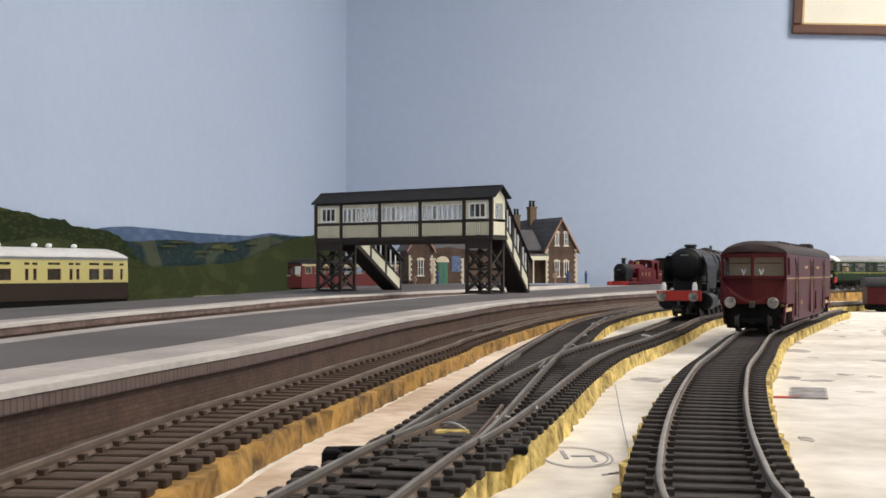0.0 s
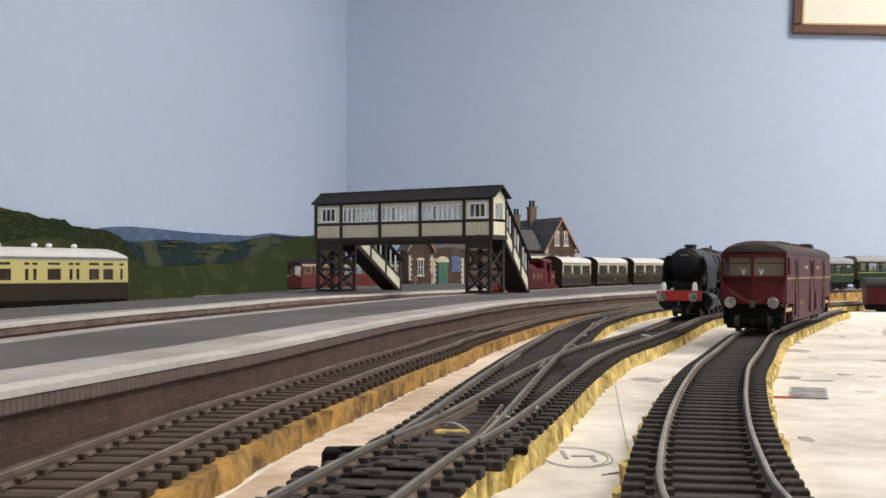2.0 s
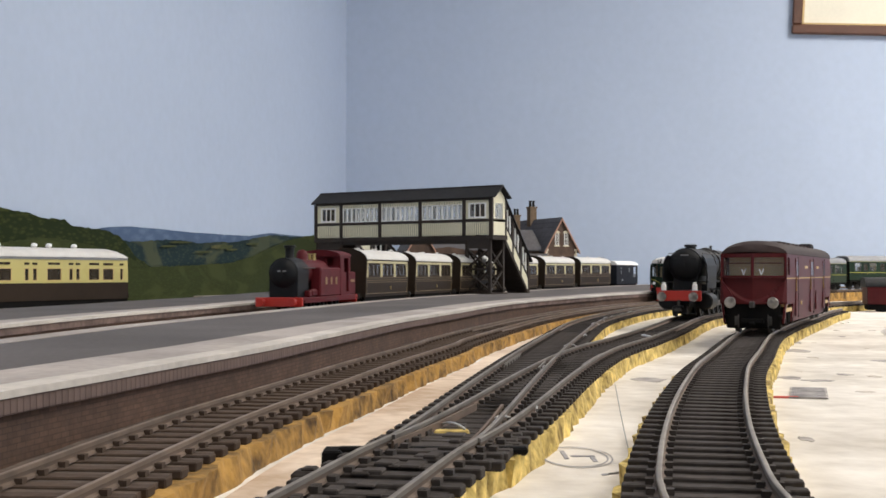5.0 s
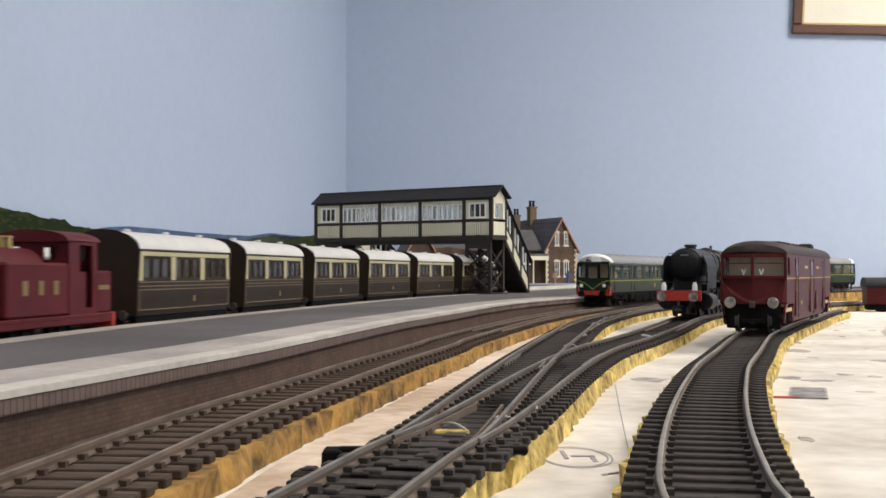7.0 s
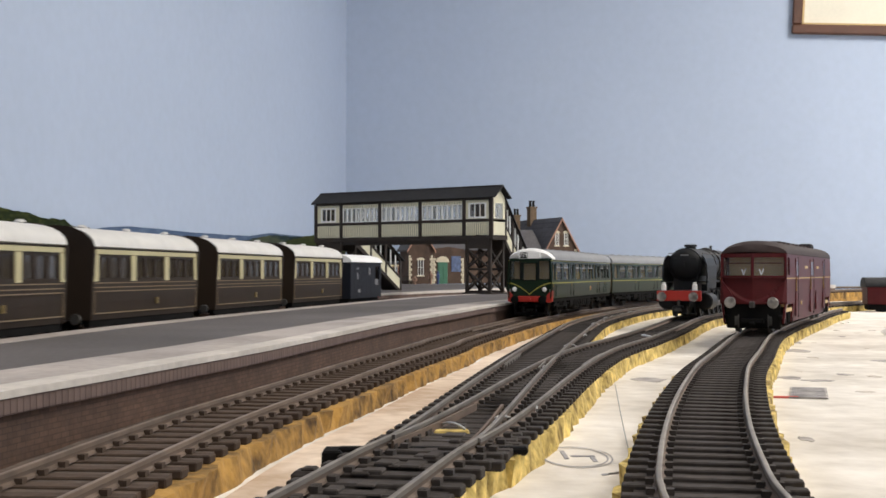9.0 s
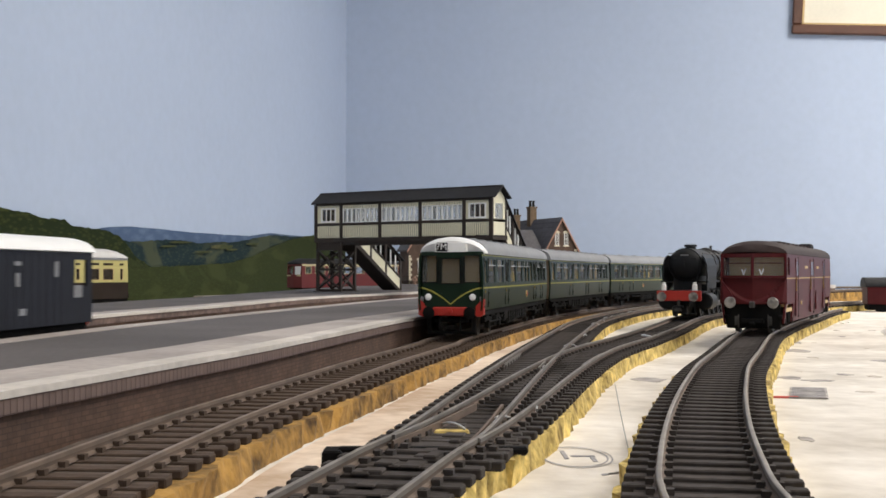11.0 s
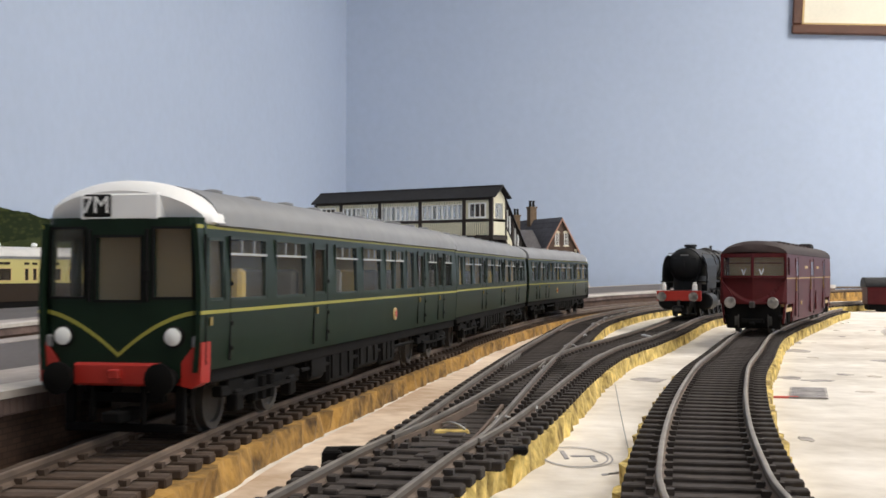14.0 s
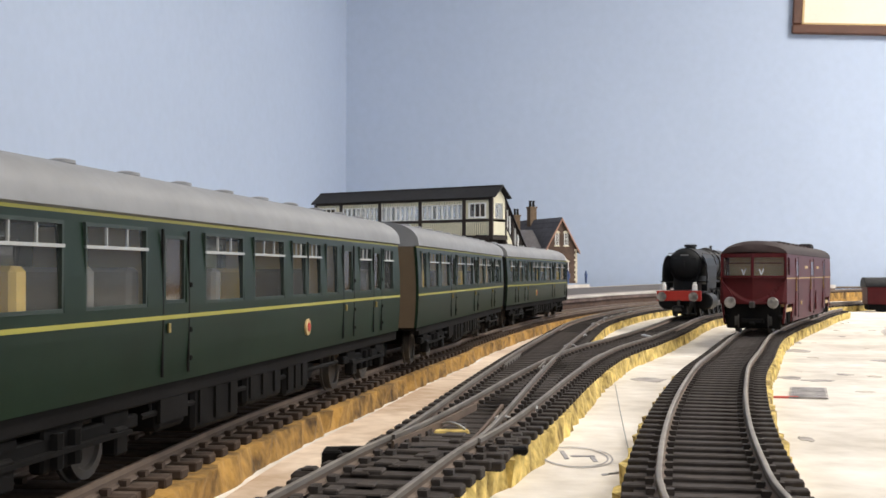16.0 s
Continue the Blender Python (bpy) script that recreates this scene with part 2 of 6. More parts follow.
def pierced(bm, u0, u1, v0, v1, w0, w1, holes, place):
    """A slab with rectangular holes (a, b, c, d); place(u, v, w) gives the point."""
    us = sorted({u0, u1, *(h[0] for h in holes), *(h[1] for h in holes)})
    vs = sorted({v0, v1, *(h[2] for h in holes), *(h[3] for h in holes)})
    solid = {}
    for i in range(len(us) - 1):
        for j in range(len(vs) - 1):
            cu, cv = (us[i] + us[i + 1]) / 2, (vs[j] + vs[j + 1]) / 2
            solid[i, j] = not any(a < cu < b and c < cv < d for a, b, c, d in holes)
    made = {}

    def vert(i, j, k):
        if (i, j, k) not in made:
            made[i, j, k] = bm.verts.new(place(us[i], vs[j], (w0, w1)[k]))
        return made[i, j, k]
    for (i, j), s in solid.items():
        if not s:
            continue
        for k in (0, 1):
            bm.faces.new([vert(*q, k) for q in ((i, j), (i + 1, j), (i + 1, j + 1), (i, j + 1))])
        for (di, dj), (p, q) in (((-1, 0), ((i, j), (i, j + 1))), ((1, 0), ((i + 1, j), (i + 1, j + 1))),
                                 ((0, -1), ((i, j), (i + 1, j))), ((0, 1), ((i, j + 1), (i + 1, j + 1)))):
            if not solid.get((i + di, j + dj), False):
                bm.faces.new([vert(*p, 0), vert(*q, 0), vert(*q, 1), vert(*p, 1)])


# ---- the lines of the tracks on the plan, in millimetres ----
class Line:
    """A smooth line through points, measured by its length."""

    def __init__(self, pts, climb=0.0062, foot=1250.0):
        p = [Vector(q) for q in pts]
        p = [p[0] * 2 - p[1]] + p + [p[-1] * 2 - p[-2]]
        out = []
        for i in range(1, len(p) - 2):
            a, b, c, d = p[i - 1:i + 3]
            for k in range(24):
                t = k / 24
                out.append(0.5 * ((2 * b) + (c - a) * t + (2 * a - 5 * b + 4 * c - d) * t * t + (3 * b - a - 3 * c + d) * t ** 3))
        out.append(p[-2])
        self.pts, self.climb, self.foot = out, climb, foot
        self.s = [0.0]
        for a, b in zip(out, out[1:]):
            self.s.append(self.s[-1] + (b - a).length)
        self.length = self.s[-1]

    def at(self, s):
        s = min(max(s, 0.0), self.length - 1e-3)
        lo, hi = 0, len(self.s) - 1
        while hi - lo > 1:
            mid = (lo + hi) // 2
            lo, hi = (mid, hi) if self.s[mid] <= s else (lo, mid)
        f = (s - self.s[lo]) / (self.s[hi] - self.s[lo])
        return self.pts[lo].lerp(self.pts[hi], f)

    def way(self, s):
        return (self.at(s + 4) - self.at(s - 4)).normalized()

    def side(self, s, off):
        """The point off millimetres to the right of the line, going out from the camera."""
        w = self.way(s)
        return self.at(s) + Vector((w.y, -w.x)) * off

    def z(self, s):
        """The boards rise a little beyond the footbridge."""
        return max(0.0, self.at(s).y - self.foot) * self.climb


A = Line([(-84, -60), (-75, 60), (-65, 170), (-57, 250), (-50, 300), (-40, 356), (-26, 438), (-4, 549), (4, 601), (40.5, 770), (73, 900), (122, 1060), (188, 1230), (241, 1330), (305, 1440), (395, 1570), (500, 1690), (615, 1790), (740, 1860), (880, 1905), (1050, 1930), (1280, 1930), (1500, 1900)], 0.0185, 1380.0)
# the path that the vehicles keep, a little straighter than the rails near the camera
RUN = Line([(-97, -60), (-84, 60), (-68, 180), (-60.5, 231), (-50, 290), (-39, 345), (-27.5, 395), (-19.5, 440), (-12.5, 485), (-2, 549), (6, 601), (40.5, 770), (73, 900), (122, 1060), (188, 1230), (241, 1330), (305, 1440), (395, 1570), (500, 1690), (615, 1790), (740, 1860), (880, 1905), (1050, 1930), (1280, 1930), (1500, 1900)], 0.0185, 1380.0)
B = Line([(-232, -1080), (-228, -700), (-218, -250), (-205, 60), (-190, 240), (-176, 400), (-160, 530), (-138, 660), (-113, 810), (-88, 940), (-58, 1060), (-15, 1210), (45, 1370), (115, 1530), (160, 1628), (199, 1707), (271, 1834), (352, 1957), (440, 2065), (545, 2160), (670, 2235), (810, 2285), (960, 2310), (1200, 2320), (1500, 2290)])
C = Line([(34, 60), (37, 120), (42, 178), (47.5, 210), (57, 255), (70, 310), (86, 372), (102, 430), (126, 506), (171, 648), (218, 770),
          (267, 886), (348, 1072), (450, 1260), (600, 1440), (800, 1560)])
D = Line([(-46, 40), (-30, 110), (-16, 176), (-6.5, 220), (1.5, 255), (22, 385), (43.5, 515), (66, 640), (96, 800), (135, 950), (188, 1110), (262, 1270), (380, 1440)])
E = Line([(-16, 176), (-6, 220), (4.5, 258), (15.5, 305), (34, 390), (53, 470), (71, 533), (96, 604), (124, 690), (149, 772), (173, 852), (208, 950), (270, 1080), (360, 1210), (500, 1370)])
F = Line([(-575, 440), (-470, 640), (-345, 888), (-281, 1008), (-222, 1118)])
G = Line([(-330, 1560), (-236, 1690), (-150, 1790), (-60, 1880)])
BOARD = -9.5
PLAT = 9.5


# ---- the room ----
CORNER, ALONG, DOWN = Vector((-246.0, 3000.0)), Vector((0.984, -0.177)), Vector((-0.177, -0.984))


def room():
    def wall(name, p, q, out, label):
        t = Vector(out) * 100
        bm = bmesh.new()
        loft(bm, [[(c.x, c.y, z) for c in (p, q, q + t, p + t)] for z in (-1050, 1400)])
        tagged(part(name, bm, "sky_blue_wall"), label, "wall", kind="structure")
    a, b = CORNER, CORNER + ALONG * 2700
    c, d = CORNER + DOWN * 4300, CORNER + DOWN * 4300 + ALONG * 2700
    wall("wall_north", a - ALONG * 100, b, -DOWN, "pale blue painted wall behind the station")
    wall("wall_west", c, a, -ALONG, "pale blue painted wall behind the hills")
    wall("wall_south", d, c - ALONG * 100, DOWN, "pale blue painted wall")
    # the unseen east wall has a wide opening, added to let the fill lamp in
    n = ALONG * 100
    bm = bmesh.new()
    pierced(bm, 0, 4300, -1050, 1400, 0, 1, [(2500, 4100, 100, 1250)],
            lambda u, v, w: (*(b + DOWN * u + n * w), v))
    tagged(part("wall_east", bm, "sky_blue_wall"), "unseen pale blue wall with an opening added for the fill light", "wall", kind="structure")
    for name, mat, z, label in (("ceiling", "ceiling_white", 1400, "white painted ceiling"), ("floor", "room_floor", -1070, "brown carpeted floor")):
        bm = bmesh.new()
        loft(bm, [[(p.x, p.y, z + k) for p in (a - ALONG * 100 - DOWN * 100, b - DOWN * 100 + n, d + DOWN * 100 + n, c + DOWN * 100 - ALONG * 100)] for k in (0, 20)])
        tagged(part(name, bm, mat), label, name, kind="structure")


room()


def ribbon(line, s0, s1, lo, hi, z0, z1, step=14.0, wavy=0.0, rise=True):
    """A band along a line between two offsets, from z0 to z1; its sides may be roughly cut."""
    bm = bmesh.new()
    n = max(2, int((s1 - s0) / step))
    rnd = random.Random(int(s0 * 7 + lo * 13 + z0))
    rows = []
    for i in range(n + 1):
        s = s0 + (s1 - s0) * i / n
        up = line.z(s) if rise else 0.0
        j = [rnd.uniform(-wavy, wavy) for _ in range(4)]
        p, q = line.side(s, lo + j[0]), line.side(s, hi + j[1])
        p2, q2 = line.side(s, lo - abs(j[2])), line.side(s, hi + abs(j[3]))
        rows.append([(p2.x, p2.y, z0), (q2.x, q2.y, z0), (q.x, q.y, z1 + up), (p.x, p.y, z1 + up)])
    loft(bm, rows)
    return bm


# ---- baseboard ----
def baseboard():
    bm = bmesh.new()
    # white plastered sheet; its front corner on the right is cut away in a curve
    right = [(500, 1350), (486, 1180), (455, 1150), (428, 1105), (404, 1050), (376, 990), (345, 920), (314, 850), (298, 800), (292, 740), (300, 640), (352, 420), (352, 300), (350, -1150)]
    out = [(-900, -1150), (-900, 900), (-540, 2500), (-200, 2900), (1500, 2640), (1500, 1500), (900, 1420)] + right
    loft(bm, [[(x, y, z) for x, y in out] for z in (BOARD - 18, BOARD)])
    tagged(part("baseboard", bm, "plaster"), "white plastered baseboard with pencil marks and scuffs", "baseboard", kind="structure")
    for x, y in ((-850, -1100), (300, -1100), (-850, 850), (300, 500), (-350, 2500), (1440, 1560), (1440, 2560)):
        leg = part("trestle_leg", boxes((x - 22, x + 22, y - 22, y + 22, -1050, BOARD - 18)), "bare_wood")
        tagged(leg, "plain wooden leg under the baseboard", "leg", "baseboard legs", "structure")
    bm = ribbon(A, 200, 1250, 20, 33, BOARD + 0.1, BOARD + 0.7, rise=False)
    tagged(part("ground_strip", bm, "bare_wood"), "strip of bare wood between two tracks", "ground", kind="structure")


baseboard()


# ---- tracks ----
def near_y(line, y):
    s = 0.0
    while line.at(s).y < y:
        s += 1.0
    return s


def sleeper_mesh(half, mat, w=3.3):
    bm = boxes((-half, half, -w / 2, w / 2, -4.0, -2.3), bevel=0.25)
    for x in (-8.9, 8.9):
        for s in (-1, 1):
            box(bm, x + s * 1.5 - 0.7, x + s * 1.5 + 0.7, -0.9, 0.9, -2.4, -1.3)
    return part("sleeper", bm, mat)


def track(name, line, s0, s1, mat, label, underlay="foam", half=15.0, pitch=8.6, near=700, thick=True, metal="rail_steel", wide=17.0, fat=3.3):
    t = thing(name, label, "railway track", group="model railway tracks")
    if thick:
        part("underlay", ribbon(line, s0, s1, -wide, wide, BOARD, -4.0, step=5.0, wavy=1.5), underlay, t, "rough-cut yellow foam underlay")
    if metal == "rail_brown":
        part("ballast", ribbon(line, s0, s1, -19.0, 13.5, BOARD + 1, -2.8, step=9.0, wavy=0.6), "ballast_brown", t, "brown painted ballast")
    if mat == "sleeper_black":
        part("track_bed", ribbon(line, s0, s1, -13.0, 13.0, BOARD + 1, -3.05, step=9.0, wavy=0.5), "track_bed", t, "dark bed between the sleepers")
    for off in (-8.9, 8.9):
        n = int((s1 - s0) / 9)
        secs, foot = [], []
        for i in range(n + 1):
            s = s0 + (s1 - s0) * i / n
            up = line.z(s)
            c = line.side(s, off)
            w = line.way(s)
            r = Vector((w.y, -w.x))
            secs.append([(*(c + r * x), z + up) for x, z in ((-0.46, -0.9), (0.46, -0.9), (0.46, -0.1), (0.26, 0.0), (-0.26, 0.0), (-0.46, -0.1))])
            foot.append([(*(c + r * x), z + up) for x, z in ((-1.1, -2.4), (1.1, -2.4), (1.0, -2.0), (0.3, -1.7), (0.3, -0.85), (-0.3, -0.85), (-0.3, -1.7), (-1.0, -2.0))])
        bm = bmesh.new()
        loft(bm, secs)
        rail = part("rail", bm, metal, t)
        bm = bmesh.new()
        loft(bm, foot)
        part("rail_web", bm, "rail_rust", rail)
    one = sleeper_mesh(half, mat, fat)
    rnd = random.Random(len(name) + int(s1))
    far = bmesh.new()
    first = True
    s = s0 + 3
    while s < s1 - 3:
        p, w = line.at(s), line.way(s)
        ang = math.degrees(math.atan2(w.y, w.x)) - 90 + rnd.uniform(-0.8, 0.8)
        m = mm(p.x, p.y, line.z(s), 0, 0, ang)
        if p.y < near and s - s0 < 2400:
            if first:
                one.parent, one.matrix_local, first = t, m, False
            else:
                again(one, "sleeper", t, m)
        else:
            r = Matrix.Rotation(radians(ang), 3, "Z")
            for v in box(far, -half, half, -1.65, 1.65, -4.0, -2.3):
                v.co = r @ v.co + Vector((p.x, p.y, line.z(s)))
        s += pitch
    if first:
        bpy.data.objects.remove(one)
    if len(far.verts):
        tagged(part("far_sleeper", far, mat, t), kind="stuff")
    else:
        far.free()
    return t


def trackwork():
    track("platform_track", A, 30, A.length - 60, "sleeper_brown", "weathered brown flexible track beside the island platform", "foam_brown", metal="rail_brown", fat=3.8)
    track("through_track", B, 60, B.length - 60, "sleeper_brown", "dark track behind the island platform", near=0, thick=False)
    track("curved_track", C, 20, near_y(C, 1100), "sleeper_black", "black-sleepered track on yellow foam, curving away", wide=15.6)
    track("turnout_track", D, 30, D.length - 20, "sleeper_black", "straight road of a turnout with grey rails", metal="rail_dull", wide=14.0, fat=4.2, pitch=9.2)
    track("turnout_branch", E, 62, E.length - 20, "sleeper_black", "curved road of a turnout with black sleepers", metal="rail_dull", wide=15.2)
    track("back_siding", F, 20, F.length - 20, "sleeper_brown", "dark siding below the hills", near=0, thick=False)
    track("back_siding", G, 10, G.length - 10, "sleeper_brown", "dark siding below the hills", near=0, thick=False)


# ---- platforms ----
FRONT = Line([(-116, -40), (-104, 90), (-93, 180), (-85, 229), (-77.5, 262), (-69, 303), (-56.5, 362), (-46, 425), (-22, 570), (6, 700), (48, 890), (104, 1060), (150, 1170), (172, 1236), (222, 1341), (287, 1452), (388, 1602), (530, 1772), (620, 1865)])
BACK = Line([(-180, 60), (-164, 280), (-152, 403), (-142, 500), (-130, 575), (-117, 653), (-100, 744), (-83, 834), (-52, 990), (-12, 1150), (5, 1203), (64, 1362), (134, 1522), (214, 1691), (304, 1871), (400, 2020)])
FAR = Line([(-222, 60), (-206, 300), (-194, 500), (-187, 600), (-177, 690), (-164, 770), (-149, 870), (-135, 1000), (-110, 1124), (-66, 1260), (-6, 1400), (65, 1555), (146, 1725), (236, 1900)])


def between(p, s0, s1, q, r0, r1, z0, z1, n=80, rise=True):
    bm = bmesh.new()
    rows = []
    for i in range(n + 1):
        a, b = p.at(s0 + (s1 - s0) * i / n), q.at(r0 + (r1 - r0) * i / n)
        up = [max(0.0, c.y - 1250) * 0.0062 if rise else 0 for c in (a, b)]
        rows.append([(a.x, a.y, z0), (b.x, b.y, z0), (b.x, b.y, z1 + up[1]), (a.x, a.y, z1 + up[0])])
    loft(bm, rows)
    return bm


def platform_edge(line, sgn, t, wide=26.0, s1=None):
    s1 = s1 or line.length - 5
    lo, hi = (-wide, 1.2) if sgn > 0 else (-1.2, wide)
    part("edge_paving", ribbon(line, 5, s1, lo, hi, PLAT - 1.2, PLAT + 0.25, step=12), "platform_edge", t, "pale worn edge paving")
    # a paler strip over the outer part of the edge paving
    if sgn > 0:
        part("white_line", ribbon(line, 5, s1, -7.0, 1.3, PLAT - 1.1, PLAT + 0.4, step=12), "lip_pale", t, "paler strip along the platform lip")
    lo, hi = (-2.0, 0.5) if sgn > 0 else (-0.5, 2.0)
    part("brick_course", ribbon(line, 5, s1, lo, hi, PLAT - 4.6, PLAT - 1.2, step=12), "kerb_brick", t, "upright red brick course")
    if sgn > 0 and wide > 26:
        course = boxes((-0.35, 0.35, -1.13, 1.13, PLAT - 4.4, PLAT - 1.3), bevel=0.12)
        brick = part("brick", course, "kerb_brick", t)
        for k in range(290):
            s = near_y(line, 150) + 2.35 * k
            p, w = line.side(s, 0.55), line.way(s)
            m = mm(p.x, p.y, 0, 0, 0, math.degrees(math.atan2(w.y, w.x)) - 90)
            if k:
                again(brick, "brick", t, m)
            else:
                brick.matrix_local = m
    lo, hi = (-4.0, -0.8) if sgn > 0 else (0.8, 4.0)
    part("platform_wall", ribbon(line, 5, s1, lo, hi, BOARD, PLAT - 4.6, step=12), "platform_wall", t, "dark brown brick platform wall")


def platforms():
    t = thing("island_platform", "grey asphalt island platform with pale paved edges and brown brick walls", "platform", kind="structure")
    part("surface", between(FRONT, 6, FRONT.length - 6, BACK, 6, BACK.length - 6, PLAT - 2.0, PLAT), "asphalt", t, "dark grey asphalt surface")
    platform_edge(FRONT, 1, t, 29.0)
    platform_edge(BACK, -1, t, 10.0)
    t = thing("far_platform", "grey asphalt platform with a pale edge before the hills", "platform", kind="structure")
    deep = lambda s: -(118 + 210 * min(1.0, max(0.0, (s - 1050) / 800)))
    W = Line([tuple(FAR.side(s, deep(s))) for s in range(10, int(FAR.length) - 20, 60)])
    part("surface", between(FAR, 6, FAR.length - 30, W, 2, W.length - 2, PLAT - 2.0, PLAT), "asphalt", t)
    platform_edge(FAR, 1, t, 24.0)


def turnout_details():
    t = thing("turnout_gear", "black chunky timbers, blades and check rails of the turnout", "railway points", group="model railway tracks")
    rnd = random.Random(11)
    for k in range(13):
        s = near_y(D, 160) + 9.6 * k
        p, w = D.at(s), D.way(s)
        lo, hi = -13.4 - rnd.uniform(0, 1.2), 13.6 + rnd.uniform(0, 2.4)
        bm = boxes((lo, hi, -1.8, 1.8, -4.4, -2.6), bevel=0.2)
        for x in (-8.9, 8.9):
            for q in (-1, 1):
                box(bm, x + q * 1.7 - 0.8, x + q * 1.7 + 0.8, -1.2, 1.2, -2.5, -1.4)
        for q in range(rnd.choice((1, 2, 2, 3))):
            x = rnd.uniform(-5.5, 5.5)
            box(bm, x - rnd.uniform(1, 2.6), x + rnd.uniform(1, 2.6), -rnd.uniform(1.2, 3.4), rnd.uniform(1.2, 3.4), -2.7, -rnd.uniform(1.6, 2.3), 0.25)
        if k % 4 == 1:
            box(bm, lo - 3.2, lo + 2.4, -2.6, 2.6, -4.2, -2.2, 0.7)
            box(bm, lo - 1.6, lo + 1.0, -1.6, 1.6, -2.3, -1.7, 0.3)
        part("timber", bm, "sleeper_black", t, "thick black moulded timber").matrix_local = mm(p.x + (2.0 if k > 6 else 0.0), p.y, 0.05, 0, 0, math.degrees(math.atan2(w.y, w.x)) - 90 + rnd.uniform(-2.5, 2.5))

    def strip(name, line, s0, s1, off0, off1, mat, top=-0.6):
        bm = bmesh.new()
        secs = []
        for i in range(13):
            s = s0 + (s1 - s0) * i / 12
            c = line.side(s, off0 + (off1 - off0) * i / 12)
            w = line.way(s)
            r = Vector((w.y, -w.x))
            secs.append([(*(c + r * x), z) for x, z in ((-0.3, -2.3), (0.3, -2.3), (0.3, top), (-0.3, top))])
        loft(bm, secs)
        part(name, bm, mat, t)
    d0 = near_y(D, 232)
    strip("point_blade", D, d0, d0 + 70, 7.6, 6.2, "rail_rust")
    strip("point_blade", E, near_y(E, 232), near_y(E, 232) + 70, -7.6, -6.2, "rail_rust")
    strip("check_rail", D, near_y(D, 430), near_y(D, 490), -7.3, -7.3, "rail_dull")
    strip("check_rail", E, near_y(E, 430), near_y(E, 490), 7.3, 7.3, "rail_dull")
    strip("wing_rail", D, near_y(D, 415), near_y(D, 470), 6.6, 6.0, "rail_dull")
    part("tie_bar", boxes((-21, 17, 236, 239, -3.6, -2.2), (-24, -20, 234, 241, -6, -2.6), bevel=0.4), "underframe_black", t, "black tie bar")
    part("infill", boxes((-2.2, 6.0, 257.5, 262.5, -4.0, -1.9), bevel=0.6), "foam", t)


trackwork()
turnout_details()
platforms()
# ---- rolling stock: each vehicle's front stands at y = 0, its body runs back along -y, rails at z = 0 ----
def shell_x(v, half, mid=27.0, k=0.0042):
    return half - k * (v - mid) ** 2


def wheelset(bogie, y, r=6.0, gauge=8.2):
    for s in (-1, 1):
        bm = bmesh.new()
        lathe(bm, (s * gauge, y, r), (s, 0, 0), [(-0.6, r + 0.6), (0.0, r + 0.6), (0.0, r), (1.8, r), (1.8, r - 1.4), (1.2, r - 1.8), (1.2, 0.3)], 18)
        part("wheel", bm, "wheel_steel", bogie, smooth=True)


def bogie_at(car, y, base=34.0, half=15.0, r=6.0):
    bm = bmesh.new()
    for s in (-1, 1):
        x0, x1 = sorted((s * (half - 2.2), s * half))
        box(bm, x0, x1, y - base / 2 - 8, y + base / 2 + 8, 7.4, 9.6, 0.3)
        for e in (-1, 1):
            yy = y + e * base / 2
            x2, x3 = sorted((s * (half - 1.5), s * (half + 1.0)))
            box(bm, x2, x3, yy - 2.2, yy + 2.2, 4.0, 8.4, 0.4)
            box(bm, x0, x1, yy - 4.5, yy + 4.5, 8.6, 10.8, 0.3)
        box(bm, x0, x1, y - 6, y + 6, 4.6, 11.5, 0.4)
        rod(bm, (s * half, y - 2.6, 5), (s * half, y - 2.6, 10), 1.3, n=8)
        rod(bm, (s * half, y + 2.6, 5), (s * half, y + 2.6, 10), 1.3, n=8)
    box(bm, -half + 2, half - 2, y - 4, y + 4, 6, 12.5)
    b = part("bogie", bm, "underframe_black", car)
    for e in (-1, 1):
        wheelset(b, y + e * base / 2, r)
    return b


def roof_section(y, half, z0, top, n=14, flat=2.4):
    """An arched roof, from one gutter over to the other, closed below."""
    out = []
    for i in range(n + 1):
        a = math.pi * i / n
        c, s = math.cos(a), math.sin(a)
        x = half * math.copysign(abs(c) ** (2 / flat), c)
        out.append((x, y, z0 + (top - z0) * abs(s) ** (2 / flat)))
    out += [(-half + 1, y, z0 - 0.4), (half - 1, y, z0 - 0.4)]
    return out


def text_part(words, size, mat, parent, m):
    cu = bpy.data.curves.new("lettering", "FONT")
    cu.body, cu.size, cu.extrude, cu.align_x, cu.align_y = words, size * 0.001, 0.00008, "CENTER", "CENTER"
    ob = new("lettering", cu)
    me = bpy.data.meshes.new_from_object(ob)
    bpy.data.objects.remove(ob)
    me.materials.append(M[mat])
    o = new("lettering", me)
    o.parent, o.matrix_local = parent, m
    return o


